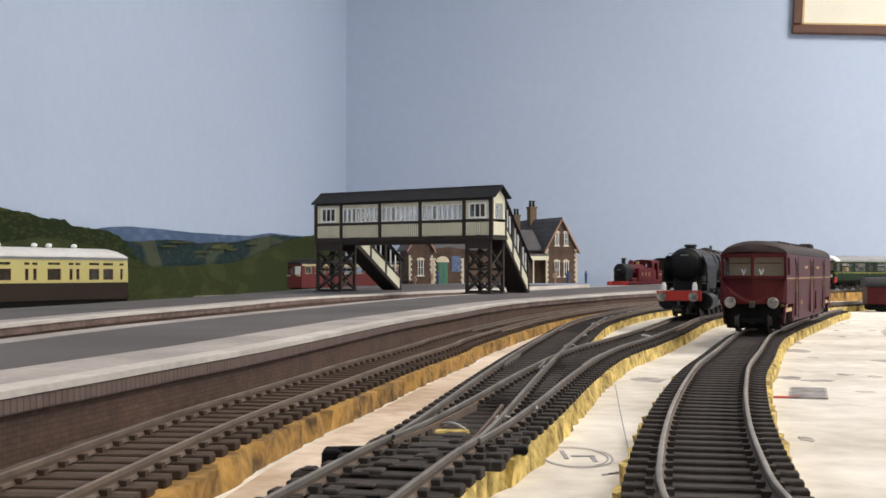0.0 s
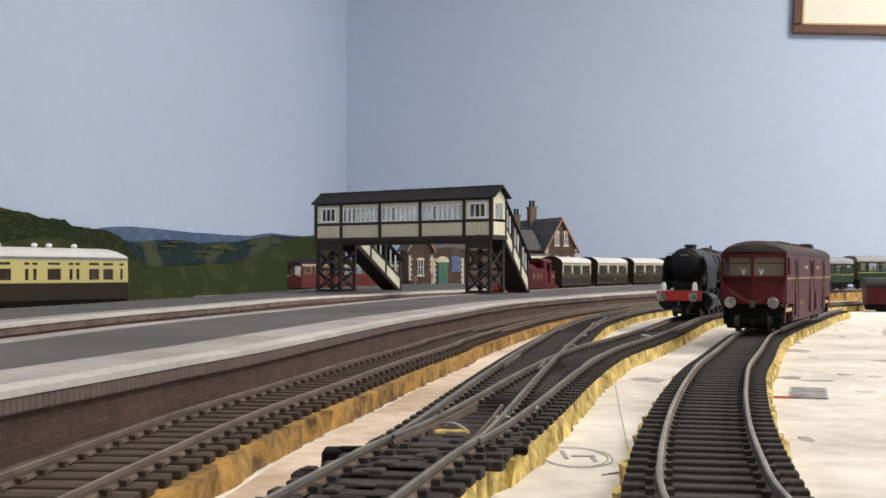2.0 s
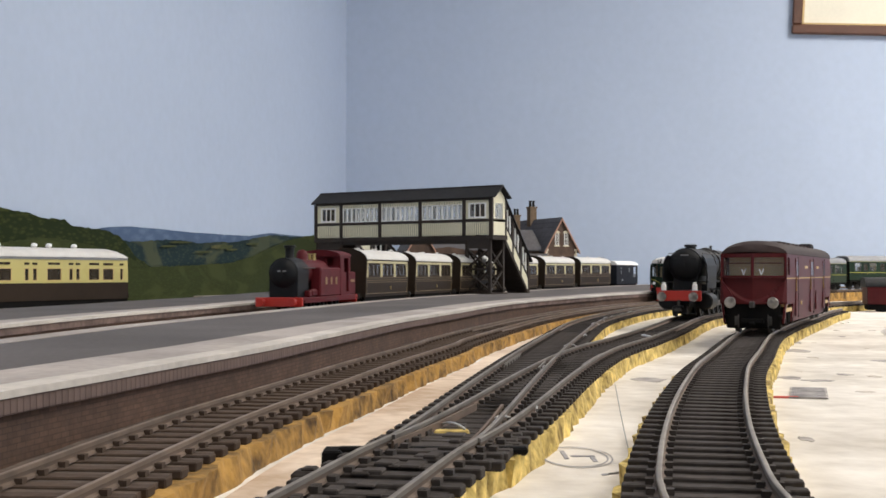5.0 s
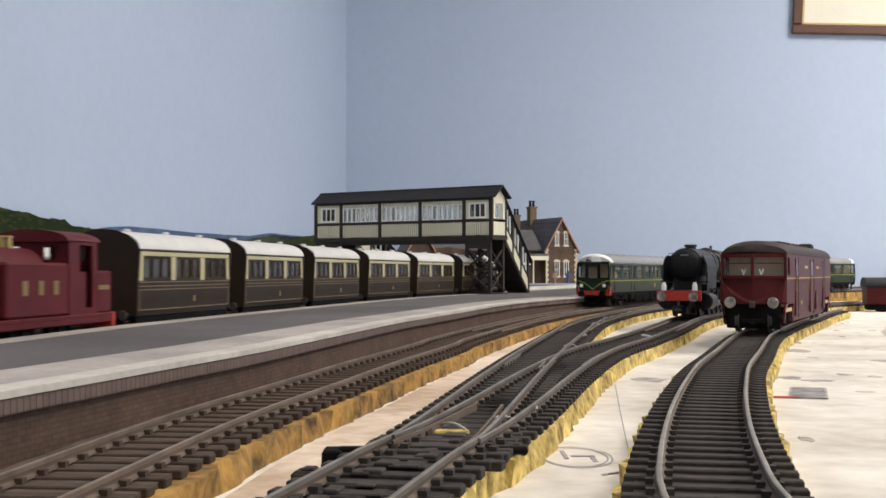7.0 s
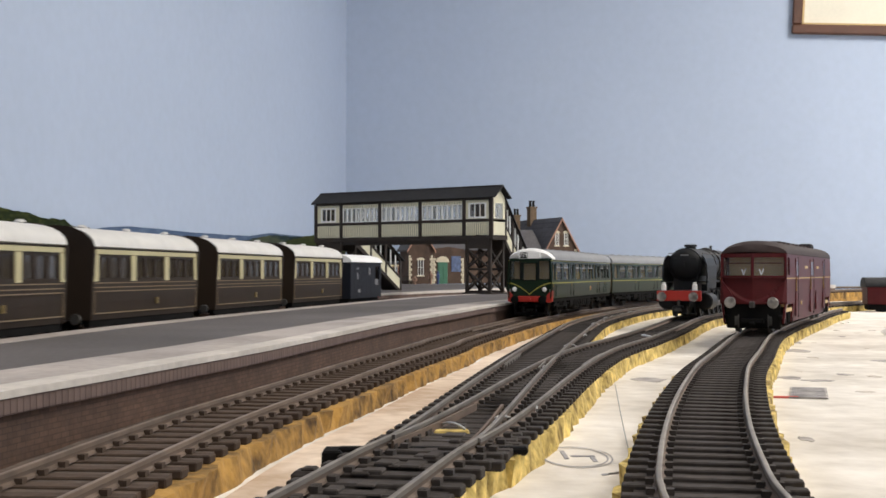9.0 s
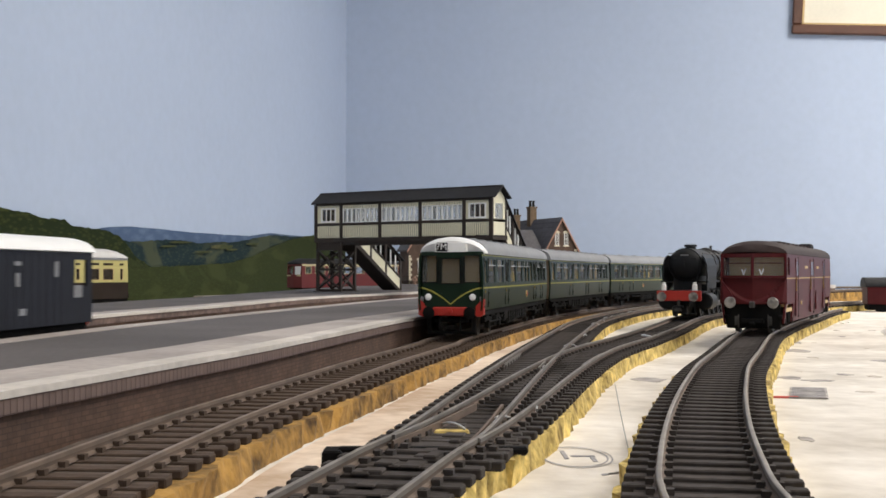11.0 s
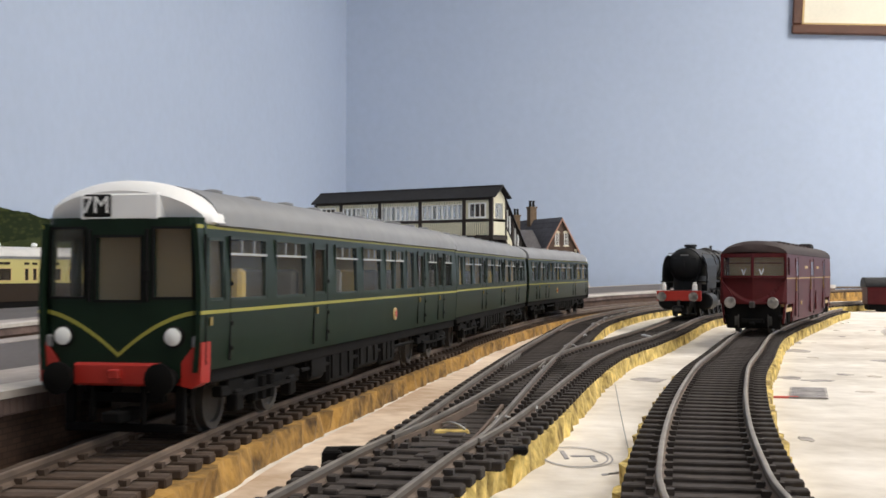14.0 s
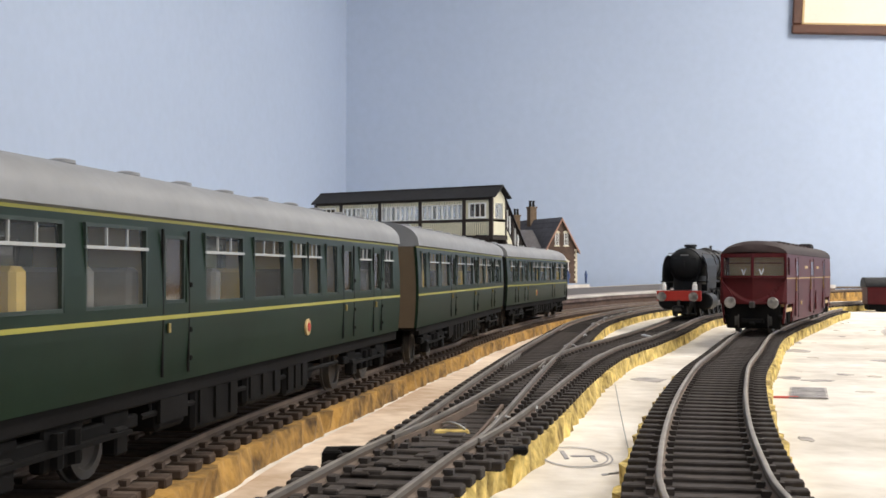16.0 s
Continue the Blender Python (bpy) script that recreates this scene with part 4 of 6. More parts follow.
def tank_engine(label):
    """A maroon six-coupled side-tank engine with a black smokebox."""
    L = 144.0
    e = thing("tank_engine", label, "steam locomotive")
    part("footplate", boxes((-16.8, 16.8, -L + 3, -3, 13.6, 15.4), (-16.8, -15.6, -L + 4, -6, 11.4, 13.8), (15.6, 16.8, -L + 4, -6, 11.4, 13.8), bevel=0.3), "loco_maroon", e)
    for y in (-3.0, -L):
        part("buffer_beam", boxes((-16.8, 16.8, y, y + 3, 9.2, 15.6), bevel=0.3), "signal_red", e, "red buffer beam")
        d = 1 if y > -50 else -1
        for s in (-1, 1):
            bm = bmesh.new()
            lathe(bm, (s * 11.4, y + (3 if d > 0 else 0), 12.4), (0, d, 0), [(0, 2.0), (3.5, 1.7), (3.6, 1.1), (6, 1.1), (6, 3.2), (7, 2.9)], 14)
            part("buffer", bm, "signal_red" if d > 0 else "loco_black", e, smooth=True)
    bm = bmesh.new()
    lathe(bm, (0, -30, 32.5), (0, -1, 0), [(0, 9.9), (60, 9.9)], 24)
    part("boiler", bm, "loco_maroon", e, smooth=True)
    bm = bmesh.new()
    lathe(bm, (0, -36, 32.5), (0, 1, 0), [(0, 10.6), (26, 10.6), (26.2, 9.8), (26.6, 9.4), (28.4, 7.4), (29.4, 3.0), (29.6, 0.2)], 28)
    box(bm, -10.4, 10.4, -35, -10.4, 15.4, 31)
    box(bm, -0.6, 0.6, -6.6, -5.4, 30, 35)
    sm = part("smokebox", bm, "loco_black", e, "black smokebox with round door", smooth=True)
    part("number_bar", boxes((-3.0, 3.0, -7.0, -5.9, 33.2, 34.3)), "roof_grey", sm)
    bm = bmesh.new()
    lathe(bm, (0, -24, 42), (0, 0, 1), [(0, 4.6), (0.9, 3.6), (2, 3.1), (8, 3.3), (8.2, 4.2), (9.4, 4.2), (10, 3.5), (10, 2.6), (6, 2.4)], 18)
    part("chimney", bm, "loco_black", e, smooth=True)
    bm = bmesh.new()
    lathe(bm, (0, -52, 41), (0, 0, 1), [(0, 5.6), (1, 4.7), (2.4, 4.3), (5.6, 4.1), (7.4, 3.2), (8.4, 1.2)], 18)
    part("steam_dome", bm, "loco_maroon", e, smooth=True)
    bm = bmesh.new()
    for x in (-1.6, 1.6):
        lathe(bm, (x, -76, 41), (0, 0, 1), [(0, 1.6), (5, 1.2), (5.2, 1.6), (6, 1.4)], 10)
    part("safety_valve", bm, "brass", e, smooth=True)
    for s in (-1, 1):
        bm = boxes((*sorted((s * 8.2, s * 16.2)), -98, -46, 15.4, 36.5), bevel=1.0)
        tank = part("side_tank", bm, "loco_maroon", e, "maroon side tank with gilt lettering")
        for k, y in enumerate((-60, -73, -86)):
            part("lettering_bar", boxes(side_strip(s, 16.35, y - 2, y + 2, 24, 29.5), ), "brass", tank)
        part("splasher", boxes((*sorted((s * 10.4, s * 14.5)), -45, -31, 15.4, 21), bevel=1.5), "loco_maroon", e)
        part("sandbox", boxes((*sorted((s * 11, s * 15)), -29, -23, 15.4, 20), bevel=0.6), "loco_maroon", e)
        bm = bmesh.new()
        rod(bm, (s * 11.6, -20, 36), (s * 11.6, -96, 36), 0.4, n=6)
        part("handrail", bm, "wheel_steel", e)
        # cab side with its doorway and window
        bm = bmesh.new()
        pierced(bm, -126, -98, 15.4, 46, 0, 1.0, [(-121, -108, 33, 44), (-121, -114, 18, 33)], lambda u, v, w: (s * (16.2 - w - 0.05 * max(0, v - 38)), u, v))
        part("cab_side", bm, "loco_maroon", e)
        bm = boxes((*sorted((s * 1.0, s * 16.2)), -141, -124, 15.4, 33.5), bevel=0.8)
        bk = part("bunker", bm, "loco_maroon", e)
        part("number_bars", boxes(side_strip(s, 16.35, -138, -127, 25.4, 27.4)), "brass", bk)
        for k, y in enumerate((-38, -70, -102)):
            bm = bmesh.new()
            lathe(bm, (s * 8.4, y, 10.2), (s, 0, 0), [(-0.6, 10.8), (0, 10.8), (0, 10.2), (2.2, 10.2), (2.2, 8.6), (1.2, 8.4), (1.2, 1.6), (2.6, 1.6)], 22)
            part("driving_wheel", bm, "loco_black", e, smooth=True)
        bm = boxes((*sorted((s * 11.2, s * 12.4)), -104, -36, 6.0, 8.0), bevel=0.3)
        part("coupling_rod", bm, "wheel_steel", e)
    for y in (-98, -125):
        bm = bmesh.new()
        pierced(bm, -15.6, 15.6, 15.4, 46, 0, 1.0, [(-11, -5, 38, 43.5), (5, 11, 38, 43.5)], lambda u, v, w: (u * (1 - 0.003 * max(0, v - 38)), y - w, v))
        part("cab_sheet", bm, "loco_maroon", e, "cab sheet with two lookout windows")
    bm = bmesh.new()
    loft(bm, [roof_section(y, 16.4, 45.6, 50.2, flat=2.0) for y in (-128, -112, -96)])
    part("cab_roof", bm, "loco_maroon", e, smooth=True)
    return e
def heavy_engine(label):
    """A black ten-coupled express goods engine with smoke deflectors, and its tender."""
    e = thing("goods_engine", label, "steam locomotive")
    part("buffer_beam", boxes((-16, 16, -2, 0, 12.2, 19.6), bevel=0.4), "signal_red", e, "red buffer beam")
    for s in (-1, 1):
        bm = bmesh.new()
        lathe(bm, (s * 11.4, 0, 15.4), (0, 1, 0), [(0, 2.4), (3, 1.9), (3, 1.2), (5.4, 1.2), (5.4, 3.4), (6.2, 3.4), (6.5, 2.6)], 18)
        part("buffer", bm, "buffer_silver", e, "worn steel round buffer", smooth=True)
        bm = bmesh.new()
        lathe(bm, (s * 11.2, -1.4, 19.8), (0, 0, 1), [(0, 1.9), (4.0, 1.9), (4.4, 1.2), (5.8, 1.3), (6.0, 0.6)], 12)
        part("lamp", bm, "white_paint", e, "white oil lamp", smooth=True)
        bm = bmesh.new()
        lathe(bm, (s * 14, -24, 11.5), (0, -1, 0), [(0, 5.4), (1, 6.2), (24, 6.2), (25, 5.4)], 18)
        part("cylinder", bm, "loco_black", e, smooth=True)
        # smoke deflector: a curved upright plate
        bm = bmesh.new()
        loft(bm, [[(s * (x + w), y, z) for x, z in ((16.4, 21), (16.8, 30), (16.4, 38), (14.8, 43.5), (13.2, 45.6))] +
                  [(s * (x + w - 0.7), y, z) for x, z in ((13.2, 45.2), (14.8, 43.1), (16.4, 38), (16.8, 30), (16.4, 21))] for y, w in ((-22, 0), (-62, 0))])
        part("smoke_deflector", bm, "loco_black", e, "black smoke deflector plate")
        part("running_plate", boxes((*sorted((s * 9, s * 17.5)), -200, -20, 25.5, 26.4), (*sorted((s * 9, s * 17)), -22, -3, 18.4, 19.4)), "loco_black", e)
        for k in range(5):
            y = -66 - k * 21.2
            bm = bmesh.new()
            lathe(bm, (s * 8.4, y, 9.8), (s, 0, 0), [(-0.6, 10.4), (0, 10.4), (0, 9.8), (2.2, 9.8), (2.2, 8.4), (1.2, 8.2), (1.2, 1.8), (2.6, 1.8)], 20)
            part("driving_wheel", bm, "loco_black", e, smooth=True)
        bm = bmesh.new()
        lathe(bm, (s * 8.4, -32, 6), (s, 0, 0), [(-0.6, 6.5), (0, 6.5), (0, 6), (1.8, 6), (1.8, 4.4), (1.2, 4), (1.2, 0.6)], 18)
        part("pony_wheel", bm, "wheel_steel", e, smooth=True)
        part("coupling_rod", boxes((*sorted((s * 11.4, s * 12.6)), -152, -64, 7, 9)), "wheel_steel", e)
        part("connecting_rod", boxes((*sorted((s * 13, s * 14)), -108, -48, 9, 11)), "wheel_steel", e)
        bm = bmesh.new()
        rod(bm, (s * 12.4, -26, 47), (s * 12.4, -150, 47), 0.4, n=6)
        part("handrail", bm, "wheel_steel", e)
        part("lifting_bracket", boxes((*sorted((s * 12, s * 16)), -30, -24, 19.4, 24)), "loco_black", e)
    bm = bmesh.new()
    lathe(bm, (0, -66, 38.6), (0, 1, 0), [(0, 12.4), (41, 12.4), (41.3, 11.6), (41.8, 11.4), (43.6, 9.0), (44.8, 4.0), (45, 0.4)], 32)
    box(bm, -9, 9, -62, -26, 20, 30)
    sb = part("smokebox", bm, "loco_black", e, "black smokebox with dished round door", smooth=True)
    part("number_bar", boxes((-3.0, 3.0, -23.4, -21.8, 45.2, 46.1)), "roof_grey", sb)
    bm = bmesh.new()
    rod(bm, (-8.5, -22.2, 43.2), (8.5, -22.2, 43.2), 0.35, n=6)
    rod(bm, (0, -20.6, 36), (0, -20.6, 41), 0.35, n=6)
    part("door_rail", bm, "loco_black", sb)
    bm = bmesh.new()
    lathe(bm, (0, -46, 49.4), (0, 0, 1), [(0, 5.4), (1.0, 4.0), (2.8, 3.8), (3.0, 4.8), (4.4, 4.7), (4.6, 3.2), (2.6, 3.0)], 20)
    part("chimney", bm, "loco_black", e, smooth=True)
    bm = bmesh.new()
    lathe(bm, (0, -66, 38.6), (0, -1, 0), [(0, 12.2), (60, 12.2), (90, 13.0), (92, 13.0)], 28)
    part("boiler", bm, "loco_black", e, smooth=True)
    for y in (-84, -104, -124):
        bm = bmesh.new()
        lathe(bm, (0, y, 38.6), (0, -1, 0), [(0, 12.9 + (-y - 84) * 0.012), (1.2, 12.9 + (-y - 84) * 0.012)], 28)
        part("boiler_band", bm, "wheel_steel", e, smooth=True)
    bm = bmesh.new()
    lathe(bm, (0, -112, 50), (0, 0, 1), [(0, 5), (1.4, 4.6), (2.6, 3), (3, 0.6)], 16)
    part("steam_dome", bm, "loco_black", e, smooth=True)
    bm = bmesh.new()
    lathe(bm, (3, -152, 51), (0, 0, 1), [(0, 1.2), (3.4, 1.0), (3.6, 1.4), (4.4, 1.2)], 10)
    part("safety_valve", bm, "loco_black", e, smooth=True)
    part("firebox", boxes((-14, 14, -194, -158, 22, 50.5), bevel=4), "loco_black", e)
    part("cab", boxes((-17, 17, -222, -194, 20, 49), bevel=2), "loco_black", e)
    part("frame", boxes((-7, 7, -200, -4, 8, 20), (-3, 3, -3, 4, 7, 9), (-5, 5, -12, -4, 3, 10)), "loco_black", e)
    part("tender", boxes((-17, 17, -305, -228, 14, 44), (-14, 14, -303, -230, 6, 14), bevel=1), "loco_black", e)
    part("coupling", boxes((-2.2, 2.2, 0, 5, 5, 7), (-1.0, 1.0, 0.2, 1.6, 7, 13)), "wheel_steel", e)
    return e


def parcels_railcar(label):
    """A maroon parcels railcar with a shallow V front and deep side skirts."""
    L, HALF = 250.0, 17.8
    r = thing("parcels_railcar", label, "railcar")

    def nose(x, z):
        # the front comes to a shallow point and falls back above the waist
        lip = min(1.0, max(0.0, (17.6 + 11.2 * (abs(x) / 17.8) ** 1.7 - z) / 1.6))
        return -0.26 * abs(x) - 0.10 * max(0.0, z - 29.5) - 0.004 * max(0.0, abs(x) - 12) ** 2 - 1.7 * (1 - lip) * (z < 29.9)
    bm = bmesh.new()
    hs = [(0.8, 16.2, 31.0, 41.0), (-16.2, -0.8, 31.0, 41.0)] + [(-17.6 + 1.6 * k, -17.599 + 1.6 * k, 16.2 + 0.62 * k, 16.201 + 0.62 * k) for k in range(23)] + [(0, 0.001, 29.8, 29.95)]
    pierced(bm, -HALF, HALF, 15.5, 43.2, 0, 1.2, hs, lambda u, v, w: (u * (1 - 0.0007 * max(0, 29.5 - v) * 0), nose(u, v) - w, v))
    front = part("cab_front", bm, "maroon", r, "maroon cab front with two wide windows")
    for s in (-1, 1):
        bm = bmesh.new()
        loft(bm, [[(s * x, nose(x, z) - 0.8 - d, z) for x, z in ((0.8, 31.0), (16.2, 31.0), (16.2, 41.0), (0.8, 41.0))] for d in (0, 0.3)])
        w = part("windscreen", bm, "window_glass", front)
        w.visible_shadow = False
        bm = bmesh.new()
        prism(bm, [(s * 3.4, 34.6), (s * 4.0, 34.6), (s * 5.0, 31.4), (s * 4.5, 31.4)], lambda u, v, q: (u, nose(u, v) + 0.1 + q, v), 0, 0.3)
        prism(bm, [(s * 5.5, 34.6), (s * 6.1, 34.6), (s * 5.0, 31.4), (s * 4.5, 31.4)], lambda u, v, q: (u, nose(u, v) + 0.1 + q, v), 0, 0.3)
        part("notice", bm, "white_paint", front)
        part("window_rail", boxes((*sorted((s * 1.0, s * 15.6)), nose(8, 38) - 0.6, nose(8, 38) + 0.1, 37.6, 38.1)), "maroon", front)
        # swept lower corner
        bm = bmesh.new()
        loft(bm, [[(s * 17.9, -4.6, 29.4), (s * 17.9, -9.5, 29.4), (s * 17.9, -9.5, 16.0), (s * 17.9, -3.6, 16.0)],
                  [(s * 17.0, -3.6, 28.4), (s * 17.0, -9.0, 28.4), (s * 16.6, -8.0, 16.0), (s * 15.6, -2.0, 17.0)],
                  [(s * 9.4, -1.6, 18.0), (s * 9.4, -4.0, 18.0), (s * 9.4, -4.0, 15.6), (s * 9.4, -1.2, 15.6)]])
        part("corner_fairing", bm, "maroon", r)
        bm = bmesh.new()
        lathe(bm, (s * 11.4, -2, 16.4), (0, 1, 0), [(0, 1.9), (4.2, 1.5), (4.4, 2.6), (5.0, 3.1), (5.8, 2.9), (6.2, 1.8)], 18)
        part("buffer", bm, "buffer_silver", r, "worn silver round buffer", smooth=True)
        # side with skirt, cut out for the bogies
        bm = bmesh.new()
        gaps = [(-36, -8, 5.0, 15.2), (-L + 8, -L + 36, 5.0, 15.2), (-18, -6.5, 31, 41.5)]
        pierced(bm, -L, -4.2, 5.0, 43.2, 0, 1.0, gaps, lambda u, v, q: (s * (shell_x(v, HALF, 30, 0.0025) - q), u, v))
        side = part("body_side", bm, "maroon", r, "plain maroon body side with deep skirt")
        pane_at(r, "cab_window", s * (HALF - 0.8), -18, -6.5, 31, 41.5, "window_glass", trim="maroon")
        part("waist_line", boxes(side_strip(s, HALF + 0.12, -L, -4.4, 29.2, 29.8)), "cab_tan", side)
        for a, b in ((44, 54), (118, 136), (196, 206)):
            part("sliding_door", boxes(side_strip(s, HALF + 0.12, -b, -a, 8, 41)), "maroon", side)
            part("door_window", boxes(side_strip(s, HALF + 0.2, -b + 2, -a - 2, 31, 39.5)), "dark_glass", side)
            part("door_seam", boxes(side_strip(s, HALF + 0.3, -b - 0.4, -b + 0.2, 7, 41.5)), "dark_gap", side)
            part("grab_rail", boxes(side_strip(s, HALF + 0.8, -a + 1.5, -a + 2.0, 22, 30)), "brass", side)
        for y, z, w, h in ((-96, 36, 12, 1.6), (-160, 36, 12, 1.6), (-70, 15, 4, 2)):
            part("lettering_bar", boxes(side_strip(s, HALF + 0.25, y - w / 2, y + w / 2, z - h / 2, z + h / 2)), "cab_tan", side)
        part("access_hatch", boxes(side_strip(s, HALF + 0.2, -168, -150, 9, 21)), "maroon", side)
    # roof, sloping down to the point of the front
    bm = bmesh.new()
    secs = [roof_section(y, 17.7, 43.0, 50.6, flat=2.3) for y in (-L, -L / 2, -30)]
    secs += [[(x * k, min(y, nose(x * k, 43) - 0.4) if y > -8 else y, z) for x, _, z in roof_section(y, 17.7, 43.0, 43.0 + h, flat=2.2)] for y, h, k in ((-17, 7.5, 1.0), (-11, 6.9, 1.0), (-5, 4.9, 0.995), (0.6, 2.2, 0.99), (1.4, 1.0, 0.985))]
    loft(bm, secs)
    roof = part("roof", bm, "roof_maroon", r, "dull maroon roof", smooth=True)
    for k in range(8):
        bm = bmesh.new()
        prism(bm, [(-2.6, 0), (2.6, 0), (1.2, 1.8), (-1.2, 1.8)], lambda u, v, w: (-8.5 + w, -30 - k * 20 + u, 48.6 + v), -3, 3)
        part("roof_vent", bm, "roof_maroon", roof)
    part("silencer", boxes((-10, -2, -212, -192, 49, 52.6), bevel=1), "roof_black", roof)
    part("floor_pan", boxes((-16.5, 16.5, -L + 2, -8, 11, 13), (-15.8, 15.8, -22, -21, 13, 43), (-15.8, 15.8, -L + 1, -L, 8, 43)), "cab_tan", r)
    part("front_valance", boxes((-14.5, 14.5, -6, -3.4, 2.2, 16), (-16, 16, -10, -6, 5, 14), bevel=0.5), "underframe_black", r)
    part("hook", boxes((-1.4, 1.4, -2, 2.6, 13.4, 17.0), bevel=0.6), "wheel_steel", r)
    part("coupling", boxes((-6, 6, -6, 1, 5, 7.5), (-1.6, 1.6, 0, 2.2, 4, 6), bevel=0.4), "underframe_black", r)
    bogie_at(r, -24, 30, 15.5, 6.2)
    bogie_at(r, -L + 24, 30, 15.5, 6.2)
    part("rear_end", boxes((-17, 17, -L - 0.6, -L + 0.6, 8, 43)), "maroon", r)
    return r


def corridor_coach(label):
    """A full-length brown and cream coach with a white roof and round vents."""
    L, HALF = 262.0, 18.0
    c = thing("corridor_coach", label, "coach")
    big = [(17, 29.5), (33, 45.5), (75, 90), (125, 140), (162, 177), (196, 211)]
    slim = [(5.5, 9.5), (55, 59.5), (62.5, 67), (100, 104.5), (108, 112.5), (148, 152.5), (184, 188.5), (222, 229), (240, 246)]
    wins = big + slim
    for s in (-1, 1):
        bm = bmesh.new()
        pierced(bm, -L, 0, 12, 45, 0, 1.0, [(-b, -a, 26.4, 36.2) for a, b in wins], lambda u, v, w: (s * (shell_x(v, HALF, 28, 0.003) - w), u, v))
        side = part("body_side", bm, "coach_cream", c, "cream upper body side")
        part("lower_panel", boxes(side_strip(s, HALF + 0.2, -L, 0, 11, 24.6)), "chocolate", side, "chocolate brown lower panel")
        part("cantrail", boxes(side_strip(s, HALF - 0.2, -L, 0, 43.0, 44.8)), "roof_grey", side)
        for a, b in big:
            for k in (0.3, 0.72):
                y = -a - (b - a) * k
                part("ventilator", boxes(side_strip(s, HALF - 0.02, y - 2.8, y + 2.8, 38.8, 40.6)), "chocolate", side)
        for a, b in slim:
            part("ventilator", boxes(side_strip(s, HALF - 0.02, -b, -a, 38.8, 40.4)), "chocolate", side)
        for a, b in wins:
            pane_at(c, "window", s * (HALF - 0.9), -b, -a, 26.4, 36.2, "dark_glass", trim="cab_tan")
        part("crest_bar", boxes(side_strip(s, HALF + 0.4, -190, -186, 16, 20)), "roof_grey", side)
    bm = bmesh.new()
    secs = [roof_section(y, 18.3, 45, 52.6, flat=2.2) for y in (-L, -L / 2, -14)]
    secs += [roof_section(y, 18.3, 45, 45 + h, flat=2.2) for y, h in ((-7, 6.4), (-2, 4.0), (0.2, 1.2))]
    loft(bm, secs)
    roof = part("roof", bm, "roof_white", c, "white domed roof", smooth=True)
    for y in (-50, -77, -92, -128, -142, -176, -206, -240):
        bm = bmesh.new()
        lathe(bm, (6, y, 50.4), (0, 0, 1), [(0, 1.4), (2.0, 1.5), (3.0, 2.5), (4.6, 2.3), (5.4, 1.0)], 12)
        part("roof_vent", bm, "white_paint", roof, smooth=True)
    for y in (-0.5, -L + 0.5):
        bm = boxes((-17.2, 17.2, y - 0.6, y + 0.6, 12, 45))
        part("body_end", bm, "chocolate", c)
    part("gangway", boxes((-6, 6, 0, 6, 12, 40), bevel=0.8), "dark_gap", c, "black corridor gangway")
    part("floor_pan", boxes((-16.6, 16.6, -L + 1, -1, 11, 13), (-13, 13, -170, -90, 5, 11), (-17.4, 17.4, -L, 0, 6.5, 11)), "underframe_black", c)
    for s in (-1, 1):
        bm = bmesh.new()
        lathe(bm, (s * 11, 0, 13), (0, 1, 0), [(0, 1.4), (5, 1.4), (5, 3), (6, 2.6)], 12)
        part("buffer", bm, "underframe_black", c, smooth=True)
    bogie_at(c, -34)
    bogie_at(c, -L + 34)
    return c


def railbus(label):
    """A red diesel railbus with a cream window band at its ends."""
    L, HALF = 200.0, 16.5
    r = thing("railbus", label, "railbus")
    for s in (-1, 1):
        bm = bmesh.new()
        wins = [(6, 18)] + [(24 + k * 26, 44 + k * 26) for k in range(6)] + [(L - 20, L - 6)]
        pierced(bm, -L, 0, 8, 43, 0, 1.0, [(-b, -a, 28, 39) for a, b in wins], lambda u, v, w: (s * (HALF - w), u, v))
        side = part("body_side", bm, "signal_red_dull", r, "dull red body side")
        for a, b in wins:
            pane_at(r, "window", s * (HALF - 0.8), -b, -a, 28, 39, "window_glass", trim="cream")
        part("cream_band", boxes(side_strip(s, HALF + 0.1, -L, 0, 39.6, 42.0)), "cream", side)
    for y, d in ((0, 1), (-L, -1)):
        bm = bmesh.new()
        pierced(bm, -HALF, HALF, 8, 43, 0, 1.0, [(-14, -1, 27, 39), (1, 14, 27, 39)], lambda u, v, w: (u, y + d * (3.0 - 0.008 * u * u - 0.12 * max(0, v - 26)) - d * w, v))
        f = part("cab_front", bm, "signal_red_dull", r)
        for a, b in ((-14, -1), (1, 14)):
            # one front pane is painted opaque white to look like brightly lit glass
            part("windscreen", boxes((a, b, *sorted((y + d * 0.4, y + d * 0.1)), 27, 39)), "lens_and_bright_pane" if d > 0 and a < 0 else "window_glass", f)
        part("cream_band", boxes((-15.5, 15.5, *sorted((y + d * 1.2, y + d * 2.2)), 24.6, 26.6)), "cream", f)
    bm = bmesh.new()
    loft(bm, [roof_section(yy, 16.8 - 0.3 * q, 42.4, 50.5 - q, flat=2.2) for yy, q in ((-L - 3, 6), (-L, 2.5), (-L + 10, 0), (-10, 0), (0, 2.5), (3, 6))])
    part("roof", bm, "roof_black", r, "dark rounded roof", smooth=True)
    part("floor_pan", boxes((-14, 14, -L + 2, -2, 6, 9)), "underframe_black", r)
    for y in (-40, -L + 40):
        wheelset(part("axle_guard", boxes((-12, 12, y - 5, y + 5, 5, 8)), "underframe_black", r), y)
    return r


